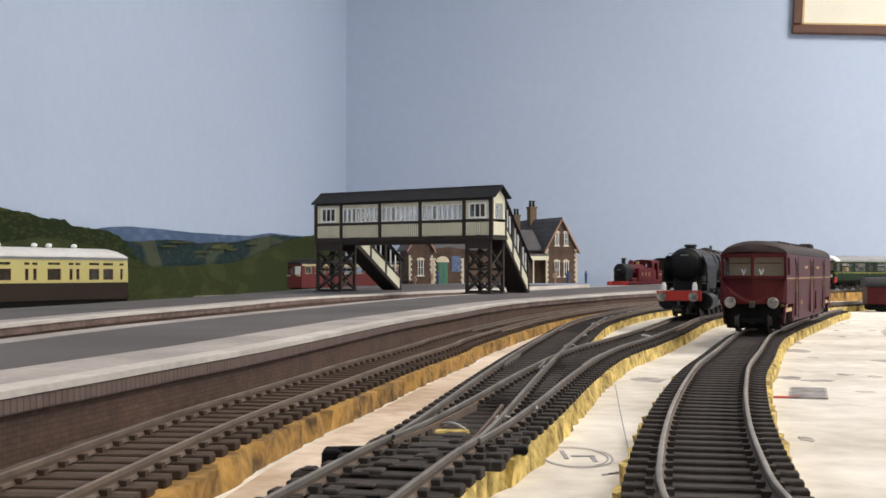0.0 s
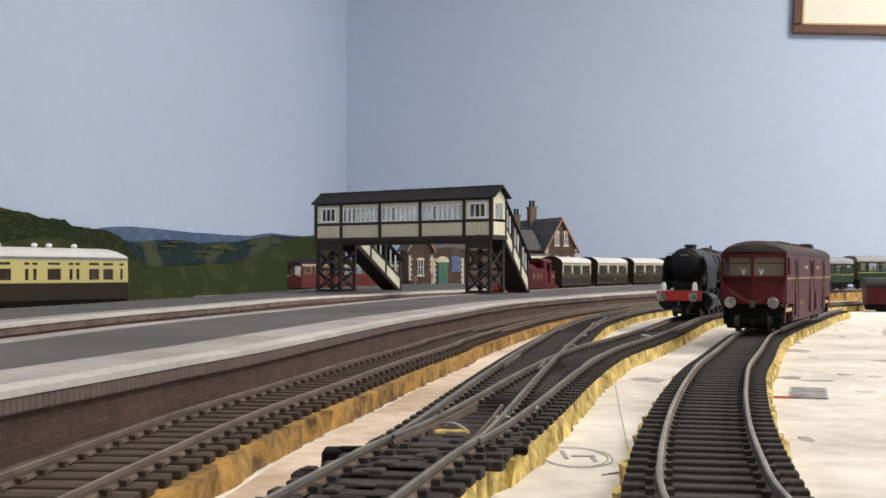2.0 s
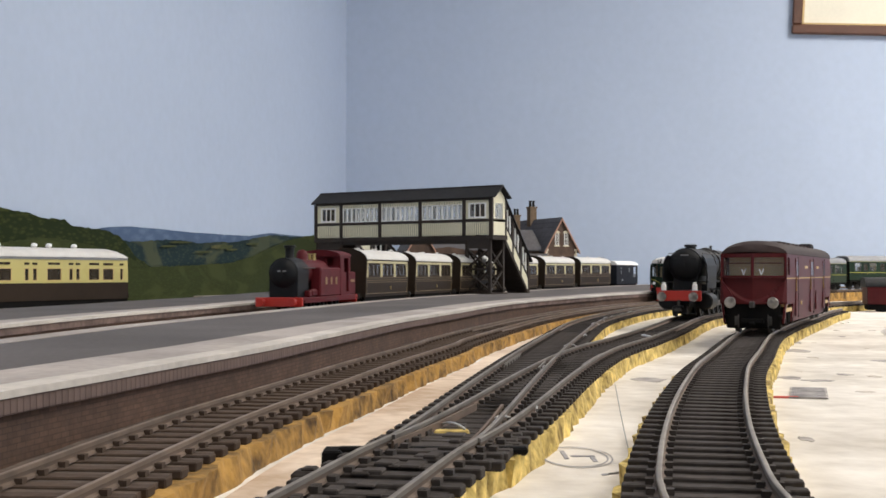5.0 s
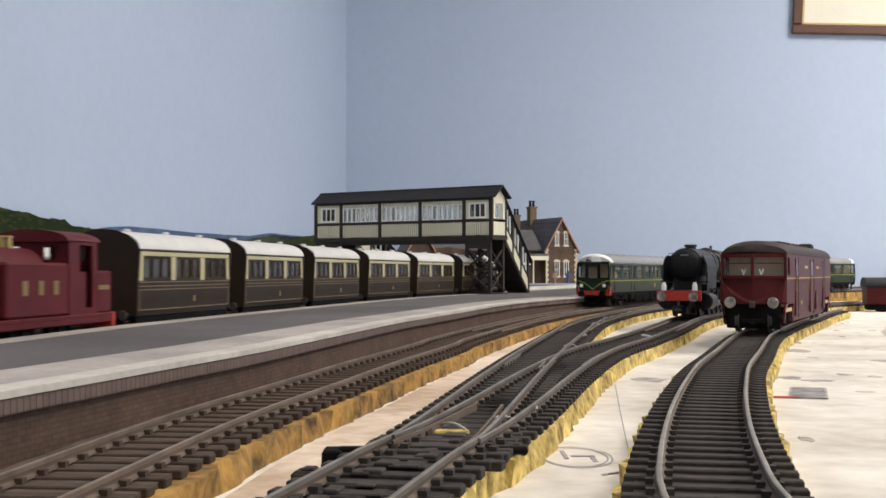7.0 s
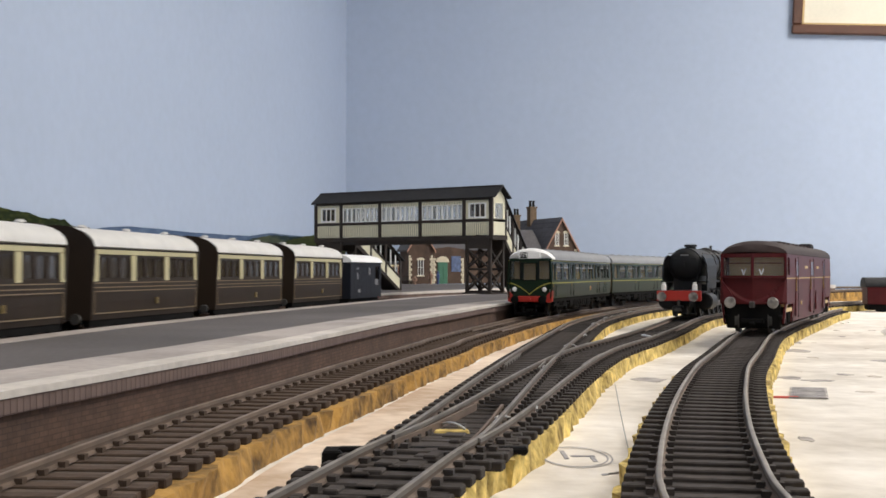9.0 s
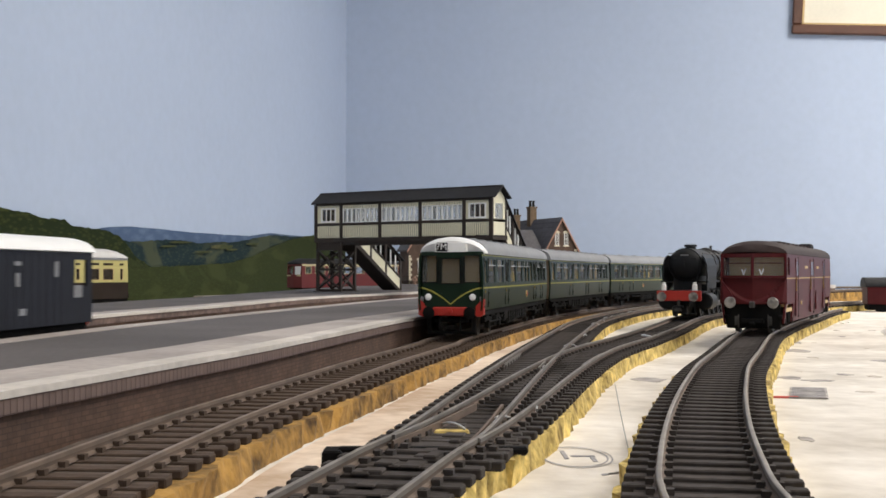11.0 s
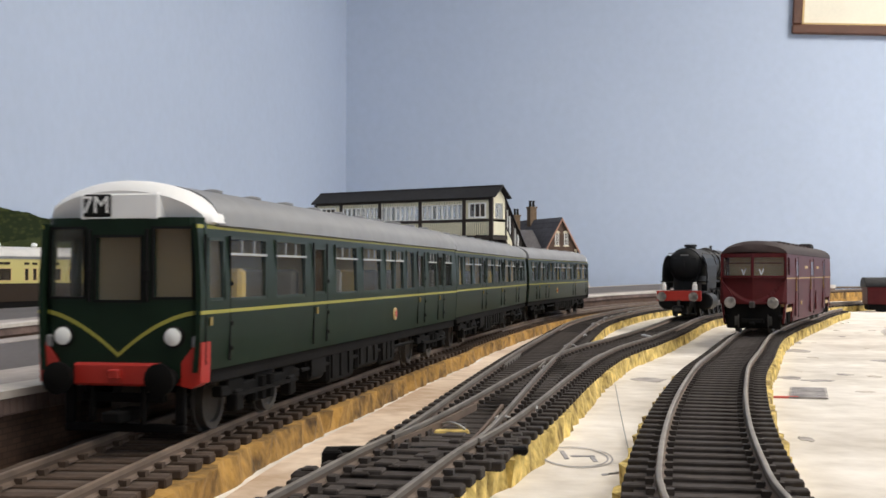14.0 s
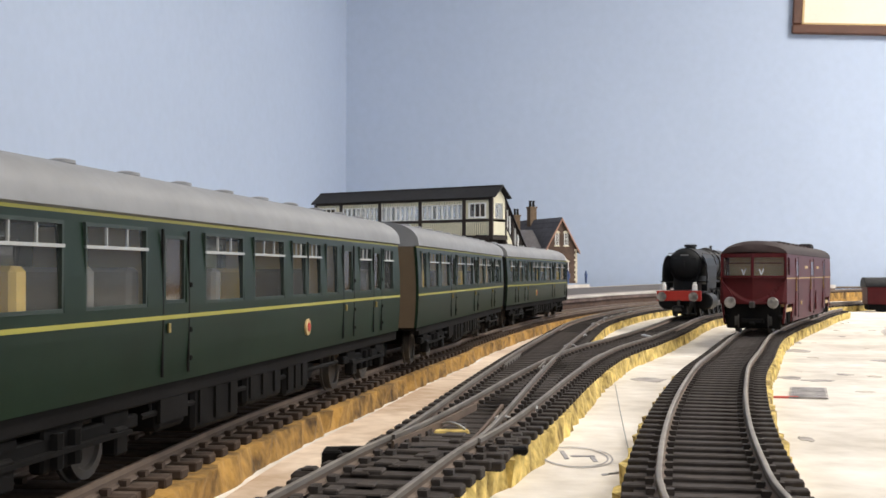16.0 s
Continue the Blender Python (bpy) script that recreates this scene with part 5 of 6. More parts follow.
def box_van(label):
    v = thing("box_van", label, "van")
    part("body", boxes((-16, 16, -76, 0, 4, 23), bevel=0.6), "maroon", v, "dark red body")
    bm = bmesh.new()
    loft(bm, [roof_section(y, 17, 23, 33, flat=2.0) for y in (-78, -38, 2)])
    part("roof", bm, "loco_black", v, "black arched roof", smooth=True)
    part("underframe", boxes((-14, 14, -74, -2, -2, 4)), "underframe_black", v)
    for y in (-18, -58):
        wheelset(part("axle_guard", boxes((-12, 12, y - 5, y + 5, -4, 3)), "underframe_black", v), y, 6)
    return v


def stand_on(ob, line, s, L, out=False, inset=0.0):
    """Puts a vehicle on a line with its front at s, facing back along the line, or outward."""
    g = -1 if out else 1
    f, b = line.at(s + g * L * inset), line.at(s + g * L * (1 - inset))
    d = (f - b).normalized()
    f = f + d * (L * inset)
    ob.matrix_basis = mm(f.x, f.y, line.z(s), 0, 0, math.degrees(math.atan2(d.y, d.x)) - 90)
    return ob


M["roof_maroon"] = material("roof_maroon", (0.042, 0.028, 0.027), 0.75, vary=0.3, size=25, spec=0.25)
M["signal_red_dull"] = material("signal_red_dull", (0.12, 0.012, 0.012), 0.5, vary=0.15)
stand_on(heavy_engine("black ten-coupled steam engine with smoke deflectors and red buffer beam"), E, near_y(E, 852), 220, inset=0.2)
stand_on(parcels_railcar("dull maroon parcels railcar standing on the curved track"), C, near_y(C, 644), 250, inset=0.13).matrix_basis @= Matrix.Rotation(radians(-1.4), 4, "Z")
stand_on(corridor_coach("brown and cream corridor coach with white roof below the hills"), F, near_y(F, 1006), 250, out=True)
stand_on(railbus("red railbus with cream window band behind the footbridge"), G, near_y(G, 1716), 200)
van = box_van("dark red van with black roof beside the board edge")
van.matrix_basis = mm(458, 1285, -5.4, 0, 0, 80)
# ---- footbridge ----
def footbridge():
    """A covered footbridge: x runs along the span, y away from the near platform edge, z from the platform top."""
    b = thing("footbridge", "covered brown and cream footbridge with dark roof and lattice towers", "footbridge",
              mm(-150, 1400, 10.2, 0, 0, -33.6))
    W, SPAN = 28.0, 243.0
    Z0, Z1, Z2, Z3, Z4, Z5 = 61.0, 63.0, 77.5, 80.5, 102.5, 115.5
    posts = [0.0, 38, 94, 150, 208, 242]
    part("floor_beam", boxes((-2, SPAN + 2, -1.5, W + 1.5, Z0 - 3.0, Z1 - 0.5)), "bridge_brown", b)
    for y, d in ((0, -1), (W, 1)):
        for i, x in enumerate(posts):
            part("post", boxes((x - 2.2, x + 2.2, y - 1.6, y + 1.6, Z0 - 3, Z4), bevel=0.3), "bridge_brown", b)
        part("sill_rail", boxes((0, SPAN, y - 1.3, y + 1.3, Z2 - 0.2, Z3), bevel=0.3), "bridge_brown", b)
        part("top_rail", boxes((0, SPAN, y - 1.3, y + 1.3, Z4 - 1.5, Z4 + 1.2), bevel=0.3), "bridge_brown", b)
        for i, (x0, x1) in enumerate(zip(posts, posts[1:])):
            end = i in (0, 4)
            n = int((x1 - x0 - 4.4) / 2.6)
            w = (x1 - x0 - 4.4) / n
            p = part("dado_panel", boxes((x0 + 2.2, x1 - 2.2, y - 0.4, y + 0.4, Z1, Z2)), "bridge_brown", b, "cream boarded panel")
            slat = None
            for k in range(n):
                m = mm(x0 + 2.2 + w * (k + 0.5), y, 0)
                if slat is None:
                    slat = part("board", boxes((-w / 2 + 0.34, w / 2 - 0.34, -0.75, 0.75, Z1 + 0.2, Z2 - 0.2)), "pale_cream", p)
                    slat.matrix_local = m
                else:
                    again(slat, "board", p, m)
            # window band with white bars
            bm = bmesh.new()
            if end:
                a, c = (x0 + x1) / 2 - 10, (x0 + x1) / 2 + 10
                pierced(bm, x0 + 2.2, x1 - 2.2, Z3, Z4 - 1.5, -0.5, 0.5, [(a + 0.7, a + 6.2, Z3 + 2.5, Z4 - 6), (a + 7.2, a + 12.8, Z3 + 2.5, Z4 - 6), (a + 13.8, c - 0.7, Z3 + 2.5, Z4 - 6)],
                        lambda u, v, q: (u, y + q, v))
                casing = bmesh.new()
                pierced(casing, a - 1.4, c + 1.4, Z3 + 0.6, Z4 - 4.4, 0, 0.5, [(a + 0.7, a + 6.2, Z3 + 2.5, Z4 - 6), (a + 7.2, a + 12.8, Z3 + 2.5, Z4 - 6), (a + 13.8, c - 0.7, Z3 + 2.5, Z4 - 6)],
                        lambda u, v, q: (u, y + d * (0.5 + q), v))
                part("window_casing", casing, "bar_white", b, "white window casing")
            else:
                m = 8
                w2 = (x1 - x0 - 4.4) / m
                hs = [(x0 + 2.2 + w2 * k + 0.9, x0 + 2.2 + w2 * (k + 1) - 0.9, Z3 + 1.0, Z4 - 6.2) for k in range(m)]
                pierced(bm, x0 + 2.2, x1 - 2.2, Z3, Z4 - 1.5, -0.5, 0.5, hs, lambda u, v, q: (u, y + q, v))
            win = part("window_frame", bm, "pale_cream" if end else "bar_white", b, "cream boarded bay" if end else "white glazing bars")
            if not end:
                frieze = part("frieze_panel", boxes((x0 + 2.2, x1 - 2.2, y - 0.62, y + 0.62, Z4 - 5.4, Z4 - 1.5)), "pale_cream", b, "cream boarded frieze")
                for k in range(1, 16):
                    xk = x0 + 2.2 + (x1 - x0 - 4.4) * k / 16
                    part("board_seam", boxes((xk - 0.25, xk + 0.25, y - 0.7, y + 0.7, Z4 - 5.3, Z4 - 1.6)), "bridge_brown", frieze)
            else:
                for xk in [x0 + 2.2 + 2.6 * k for k in range(1, int((x1 - x0 - 4.4) / 2.6) + 1)]:
                    part("board_seam", boxes((xk - 0.25, xk + 0.25, y - 0.62, y + 0.62, Z4 - 4.2, Z4 - 1.6)), "bridge_brown", win)
            g = part("pane", boxes((x0 + 2.4, x1 - 2.4, y - 0.12, y + 0.12, Z3 + 0.6, Z4 - 1.8)), "dark_glass" if end else "clear_glass", win)
            g.visible_shadow = False
    # gable ends
    for x, d in ((0, -1), (SPAN, 1)):
        bm = bmesh.new()
        prism(bm, [(0, Z3), (6, Z3), (6, Z4 - 5), (W - 6, Z4 - 5), (W - 6, Z3), (W, Z3), (W, Z4), (W / 2, Z5 - 2), (0, Z4)], lambda u, v, q: (x + q, u, v), -0.6, 0.6)
        part("gable", bm, "pale_cream", b, "cream gable end")
        g = part("pane", boxes((x - 0.2, x + 0.2, 6, W - 6, Z3, Z4 - 5)), "clear_glass", b)
        g.visible_shadow = False
        part("gable_panel", boxes((x - 0.6, x + 0.6, 1.5, W - 1.5, Z1, Z2)), "pale_cream", b)
    # pitched roof
    for y, d in ((-3.4, 1), (W + 3.4, -1)):
        bm = bmesh.new()
        e = d * 0.9
        prism(bm, [(y, Z4 + 0.2), (W / 2, Z5), (W / 2, Z5 + 1.3), (y - e, Z4 + 1.2)], lambda u, v, q: (q, u, v), -5, SPAN + 6)
        part("roof", bm, "roof_black", b, "dark felted roof slope")
    part("ridge", boxes((-5, SPAN + 6, W / 2 - 1, W / 2 + 1, Z5 + 0.3, Z5 + 1.9), bevel=0.3), "roof_black", b)
    # girders under the deck
    for y in (1.5, W - 1.5):
        part("girder", boxes((36, 212, y - 1.2, y + 1.2, Z0 - 6.5, Z0 - 3)), "bridge_brown", b)
    # lattice towers
    for x0, x1 in ((2, 36), (211, 240)):
        for x in (x0, x1):
            for y in (0.8, W - 0.8):
                part("tower_leg", boxes((x - 1.7, x + 1.7, y - 1.7, y + 1.7, 0, Z0 - 2), bevel=0.3), "bridge_brown", b)
        for y in (0.8, W - 0.8):
            for z in (0.8, 25, 50):
                part("tower_rail", boxes((x0, x1, y - 0.9, y + 0.9, z, z + 2.4)), "bridge_brown", b)
            part("top_plate", boxes((x0 - 2, x1 + 2, y - 1.0, y + 1.0, 48.5, Z0 - 3)), "bridge_brown", b)
            for z0, z1 in ((3, 25), (27, 48)):
                for a, c in ((x0, x1), (x1, x0)):
                    bm = bmesh.new()
                    rod(bm, (a, y, z0), (c, y, z1), 1.3, n=6)
                    part("brace", bm, "bridge_brown", b)
        for x in (x0, x1):
            for z0, z1 in ((3, 25), (27, 48)):
                for a, c in ((0.8, W - 0.8), (W - 0.8, 0.8)):
                    bm = bmesh.new()
                    rod(bm, (x, a, z0), (x, c, z1), 1.1, n=6)
                    part("brace", bm, "bridge_brown", b)
        part("tower_base", boxes((x0 - 4, x1 + 4, -3, W + 3, -0.6, 0.9)), "bridge_brown", b)
    # covered stairs, running down behind the span
    for x0, x1, run in ((14, 36, 92), (218, 242, 52)):
        top, y0 = Z0 - 1, W
        for x in (x0, x1):
            def sl(u, v, q, x=x, y0=y0, run=run):
                return (x + q, y0 + u, top - top * u / run + v)
            bm = bmesh.new()
            prism(bm, [(0, -5.5), (run, -3.0), (run, 1.0), (0, 1.0)], sl, -0.9, 0.9)
            part("stringer", bm, "bridge_brown", b)
            bm = bmesh.new()
            prism(bm, [(0, 1.0), (run, 1.0), (run, 14.5), (0, 14.5)], sl, -0.5, 0.5)
            part("stair_panel", bm, "pale_cream", b, "cream sloping stair panel")
            for v0, v1 in ((14.5, 17.0), (37.5, 40)):
                bm = bmesh.new()
                prism(bm, [(0, v0), (run, v0), (run, v1), (0, v1)], sl, -1.1, 1.1)
                part("stair_rail", bm, "bridge_brown", b)
            n = 9
            for k in range(n + 1):
                u = run * k / n
                wd = 1.7 if k % 3 == 0 else 0.5
                bm = bmesh.new()
                prism(bm, [(u - wd, 1.0 if k % 3 == 0 else 17), (u + wd, 1.0 if k % 3 == 0 else 17), (u + wd, 38), (u - wd, 38)], sl, -0.9, 0.9)
                part("stair_post" if k % 3 == 0 else "stair_bar", bm, "bridge_brown" if k % 3 == 0 else "bar_white", b)
        bm = bmesh.new()
        prism(bm, [(0, -6.2), (run, -3.6), (run, -2.8), (0, -5.2)], lambda u, v, q: (q, y0 + u, top - top * u / run + v), x0 + 1, x1 - 1)
        part("stair_soffit", bm, "bridge_brown", b)
        bm = bmesh.new()
        prism(bm, [(-3, 40), (run + 5, 40), (run + 5, 42), (-3, 42)], lambda u, v, q: (q, y0 + u, top - top * u / run + v), x0 - 3, x1 + 3)
        part("stair_roof", bm, "roof_black", b, "dark sloping stair roof")
        for k in range(14):
            u = run * (k + 0.5) / 14
            z = top - top * (k + 0.5) / 14
            part("tread", boxes((x0 + 1, x1 - 1, y0 + u - 3.4, y0 + u + 3.4, z - 1.2, z)), "bridge_brown", b)


# ---- station house ----
def arched_window(parent, x, z, w, h, y):
    win = part("window", boxes((x - w / 2, x + w / 2, y - 0.4, y + 0.6, z, z + h)), "dark_glass", parent)
    bm = bmesh.new()
    pierced(bm, x - w / 2, x + w / 2, z, z + h, y - 1.2, y - 0.3, [(x - w / 2 + 0.9, x - 0.4, z + 0.9, z + h / 2 - 0.4), (x + 0.4, x + w / 2 - 0.9, z + 0.9, z + h / 2 - 0.4),
            (x - w / 2 + 0.9, x - 0.4, z + h / 2 + 0.4, z + h - 0.9), (x + 0.4, x + w / 2 - 0.9, z + h / 2 + 0.4, z + h - 0.9)], lambda u, v, q: (u, q, v))
    part("sash", bm, "bar_white", win)
    bm = bmesh.new()
    n = 8
    out = [(x + (w / 2 + 2.2) * math.cos(math.pi * k / n), z + h - 1 + 4.6 * math.sin(math.pi * k / n)) for k in range(n + 1)]
    prism(bm, out, lambda u, v, q: (u, q, v), y - 1.4, y + 0.2)
    part("arch_stone", bm, "stone", win, "cream stone arch")
    part("sill", boxes((x - w / 2 - 1.8, x + w / 2 + 1.8, y - 1.8, y + 0.3, z - 2.0, z)), "stone", win)


def quoins(parent, x, y, z0, z1, d):
    z, k, one = z0, 0, {}
    while z + 4 < z1:
        w = 5.5 if k % 2 else 3.4
        m = mm(x, y, z)
        if w in one:
            again(one[w], "quoin", parent, m)
        else:
            one[w] = part("quoin", boxes((*sorted((0, d * w)), -0.7, 0.4, 0, 4.0), bevel=0.2), "stone", parent)
            one[w].matrix_local = m
        z += 4.3
        k += 1


def gable_house(h, x0, x1, y0, y1, eave, apex, over=4.0):
    xm = (x0 + x1) / 2
    bm = bmesh.new()
    prism(bm, [(x0, 0), (x1, 0), (x1, eave), (xm, apex - 2.5), (x0, eave)], lambda u, v, q: (u, q, v), y0, y1)
    wall = part("wall", bm, "brick", h, "brown brick wall")
    k = (apex - eave) / (xm - x0)
    for d in (-1, 1):
        e = x0 - over if d < 0 else x1 + over
        bm = bmesh.new()
        prism(bm, [(e, eave - k * over), (xm, apex), (xm, apex + 2.2), (e - d * -0.0 + d * 0.6, eave - k * over + 2.0)], lambda u, v, q: (u, q, v), y0 - 3, y1 + 3)
        roof = part("roof", bm, "slate", h, "grey slate roof slope")
        bm = bmesh.new()
        prism(bm, [(e, eave - k * over - 2.6), (xm, apex - 2.8), (xm, apex + 1.0), (e, eave - k * over + 1.0)], lambda u, v, q: (u, q, v), y0 - 4.6, y0 - 3)
        part("bargeboard", bm, "barge", roof, "pale brown bargeboard")
        for j in range(1, 7):
            t = j / 7
            u, v = e + (xm - e) * t, eave - k * over + (apex - eave + k * over) * t + 2.1
            part("slate_course", boxes((u - 0.4, u + 0.4, y0 - 2.8, y1 + 2.8, v - 0.5, v + 0.25)), "slate", roof)
    return wall


def chimney_stack(h, x, y, z0, z1, w):
    c = part("chimney_stack", boxes((x - w, x + w, y - w, y + w, z0, z1), (x - w - 1.3, x + w + 1.3, y - w - 1.3, y + w + 1.3, z1 - 3, z1)), "chimney_brick", h, "buff brick chimney stack")
    for dx in (-w * 0.5, w * 0.5):
        bm = bmesh.new()
        lathe(bm, (x + dx, y, z1), (0, 0, 1), [(0, w * 0.4), (9, w * 0.34), (9.2, w * 0.45), (11, w * 0.42)], 10)
        part("chimney_pot", bm, "loco_black", c, smooth=True)


def station():
    h = thing("station_house", "brown brick station house with cream quoins and slate roofs", "house", mm(178, 2050, 14.3, 0, 0, 23))
    main = gable_house(h, 0, 62, 0, 165, 60, 113)
    for x in (22, 40):
        arched_window(h, x, 12, 9, 26, 0)
        arched_window(h, x, 66, 7.5, 22, 0)
    for x, d in ((0, 1), (62, -1)):
        quoins(main, x, 0, 0, 60, d)
    # lower range beside it
    bm = bmesh.new()
    prism(bm, [(18, 0), (82, 0), (82, 58), (50, 90), (18, 58)], lambda u, v, q: (q, u, v), -205, 0)
    low = part("wall", bm, "brick", h, "brown brick wall of the low range")
    for y, d in ((12, 1), (88, -1)):
        bm = bmesh.new()
        prism(bm, [(y, 56), (50, 92), (50, 94.4), (y - d * 0.6, 58.4)], lambda u, v, q: (q, u, v), -205, 0)
        part("roof", bm, "slate", h, "grey slate roof slope")
    left = gable_house(h, -254, -211, 2, 42, 60, 94)
    arched_window(h, -233, 14, 10, 26, 2)
    for x, d in ((-254, 1), (-211, -1)):
        quoins(left, x, 2, 0, 50, d)
    # door porch next to the left gable
    bm = bmesh.new()
    prism(bm, [(-208, 0), (-152, 0), (-152, 58), (-180, 62), (-208, 58)], lambda u, v, q: (u, q, v), 8, 20)
    porch = part("porch", bm, "brick", h)
    for x, d in ((-208, 1), (-152, -1)):
        quoins(porch, x, 8, 0, 46, d)
    door = part("door", boxes((-200, -182, 6.6, 8.6, 0, 36), bevel=0.4), "door_green", h, "green panelled door")
    for x in (-197.5, -189.5):
        part("door_panel", boxes((x, x + 5, 6.0, 7.0, 4, 30)), "door_green", door)
    bm = bmesh.new()
    prism(bm, [(-191 + 12 * math.cos(math.pi * k / 8), 36 + 10 * math.sin(math.pi * k / 8)) for k in range(9)], lambda u, v, q: (u, q, v), 6.4, 8.6)
    part("door_arch", bm, "stone", h, "cream stone door arch")
    part("poster", boxes((-175, -158, 6.6, 7.8, 20, 46)), "poster_blue", h, "blue poster panel")
    # canopy towards the main block
    part("canopy", boxes((-62, -2, -14, 18, 44, 51), bevel=0.6), "slate", h)
    part("valance", boxes((-62, -2, -15.2, -14, 40, 47)), "pale_cream", h, "cream canopy valance")
    for x in (-58, -30):
        part("canopy_post", boxes((x - 1, x + 1, -13, -11, 0, 42)), "pale_cream", h)
    part("door", boxes((-40, -26, 16.8, 18.2, 0, 34)), "door_green", h)
    chimney_stack(h, 30, 110, 100, 139, 6.5)
    chimney_stack(h, 2, 118, 60, 124, 5.5)


def figure(x, y, z, turn, mat, seated=False):
    """A small plain painted model figure."""
    bm = bmesh.new()
    hgt = 14 if seated else 22
    lathe(bm, (0, 0, 0), (0, 0, 1), [(0, 2.6), (0.6, 2.6), (0.7, 1.6), (hgt * 0.45, 2.2), (hgt * 0.75, 2.9), (hgt * 0.82, 1.0), (hgt * 0.86, 1.5), (hgt * 0.94, 1.6), (hgt, 0.5)], 10)
    box(bm, -4.0, -2.4, -1, 1, hgt * 0.4, hgt * 0.78, 0.4)
    box(bm, 2.4, 4.0, -1, 1, hgt * 0.4, hgt * 0.78, 0.4)
    f = part("model_figure", bm, mat, smooth=True)
    f.matrix_basis = mm(x, y, z, 0, 0, turn)
    tagged(f, "small painted model figure standing on the platform", "figurine", "model figures")


def bench(x, y, z, turn):
    b = thing("bench", "small dark platform bench before the station", "bench", mm(x, y, z, 0, 0, turn))
    part("seat", boxes((-11, 11, -3, 2, 5.4, 6.4)), "bridge_brown", b)
    part("backrest", boxes((-11, 11, 2, 3, 7, 12)), "bridge_brown", b)
    for sx in (-9, 9):
        part("leg", boxes((sx - 0.8, sx + 0.8, -3, 3, 0, 5.4)), "bridge_brown", b)


# ---- printed hills on the west wall ----
def hills():
    b = thing("backscene", "printed backscene of green hills and blue distance on the wall", "backdrop", kind="structure")
    eye_h = 32.6

    def spot(px, py, off):
        k = (px - 784) / 2093
        # meet the wall line with the direction of sight
        u = (CORNER.x - k * CORNER.y) / (k * DOWN.y - DOWN.x)
        p = CORNER + DOWN * u
        return p + ALONG * off, eye_h + (483 - py) * p.y / 2093
    layers = [("distant_ridge", "hill_far", 2.0, [(150, 408), (190, 402), (225, 401), (275, 405), (330, 411), (400, 416), (440, 418), (475, 413), (530, 418), (607, 424)], 0.5),
              ("middle_hill", "hill_mid", 3.5, [(180, 425), (240, 428), (300, 424), (350, 430), (420, 428), (455, 420), (480, 416), (540, 421), (607, 420)], 2.0),
              ("wooded_hill", "hill_wood", 5.0, [(-260, 330), (-100, 352), (0, 369), (40, 376), (75, 387), (108, 389), (124, 401), (150, 403), (180, 407), (205, 418), (222, 436), (232, 452), (260, 472), (300, 480)], 2.5),
              ("green_slope", "hill_near", 6.5, [(200, 478), (260, 473), (330, 470), (400, 466), (440, 455), (475, 438), (505, 426), (535, 419), (570, 414), (607, 411)], 1.5),
              ("low_meadow", "hill_near", 5.7, [(-260, 440), (-100, 438), (0, 430), (60, 420), (110, 424), (160, 436), (215, 452), (260, 474)], 2.0)]
    rnd = random.Random(5)
    for name, mat, off, ridge, rough in layers:
        tops = []
        for (a, b0), (c, d) in zip(ridge, ridge[1:]):
            n = max(2, int((c - a) / 5))
            tops += [(a + (c - a) * k / n, b0 + (d - b0) * k / n + rnd.uniform(-rough, rough) * 0.6) for k in range(n)]
        tops.append(ridge[-1])
        bm = bmesh.new()
        secs = []
        for px, py in tops:
            p, z = spot(px, py, off)
            q = p - ALONG * 1.2
            secs.append([(p.x, p.y, -9), (q.x, q.y, -9), (q.x, q.y, z), (p.x, p.y, z)])
        loft(bm, secs)
        part(name, bm, mat, b)
    for px, py, w, h in ((312, 429, 20, 2), (385, 437, 20, 4), (352, 446, 16, 2), (403, 442, 10, 2), (290, 436, 14, 2), (440, 432, 12, 2)):
        bm = bmesh.new()
        out = [(px + w * math.cos(a * math.tau / 12) * (1 + 0.2 * math.sin(3 * a)), py + h * math.sin(a * math.tau / 12)) for a in range(12)]
        loft(bm, [[(*(spot(a, c, 7.4 + q)[0]), spot(a, c, 7.4 + q)[1]) for a, c in out] for q in (0, 0.5)])
        part("field_patch", bm, "field", b)


# ---- framed picture on the north wall ----
def picture():
    p = thing("picture", "brown framed picture with cream mount hanging on the blue wall", "picture")
    # its lower corner shows; the frame hangs a touch askew
    d = (CORNER.y + 0.18 * CORNER.x) / (1 / 0.2953 * 1.0 + 0.18) * 1.0
    x0 = d
    y0 = CORNER.y - 0.18 * (x0 - CORNER.x)
    z0 = 32.6 + (483 - 60) * y0 / 2093
    ang = math.degrees(math.atan2(ALONG.y, ALONG.x))
    p.matrix_basis = mm(x0, y0 - 2, z0, 0, 3.2, ang)
    m = 22.0
    for name, r in (("frame_bar", (0, 520, -16, 0, 0, m)), ("frame_bar", (0, 520, -16, 0, 400 - m, 400)), ("frame_bar", (0, m, -16, 0, m, 400 - m)), ("frame_bar", (520 - m, 520, -16, 0, m, 400 - m))):
        bar = part(name, boxes(r, bevel=3), "picture_frame", p, "brown wooden frame bar")
    for r in ((m, 520 - m, -9, -6, m, m + 5), (m, m + 5, -9, -6, m, 400 - m)):
        part("gilt_slip", boxes(r), "cab_tan", p)
    part("mount", boxes((m, 520 - m, -6, -3, m, 400 - m)), "picture_mount", p, "cream picture mount")


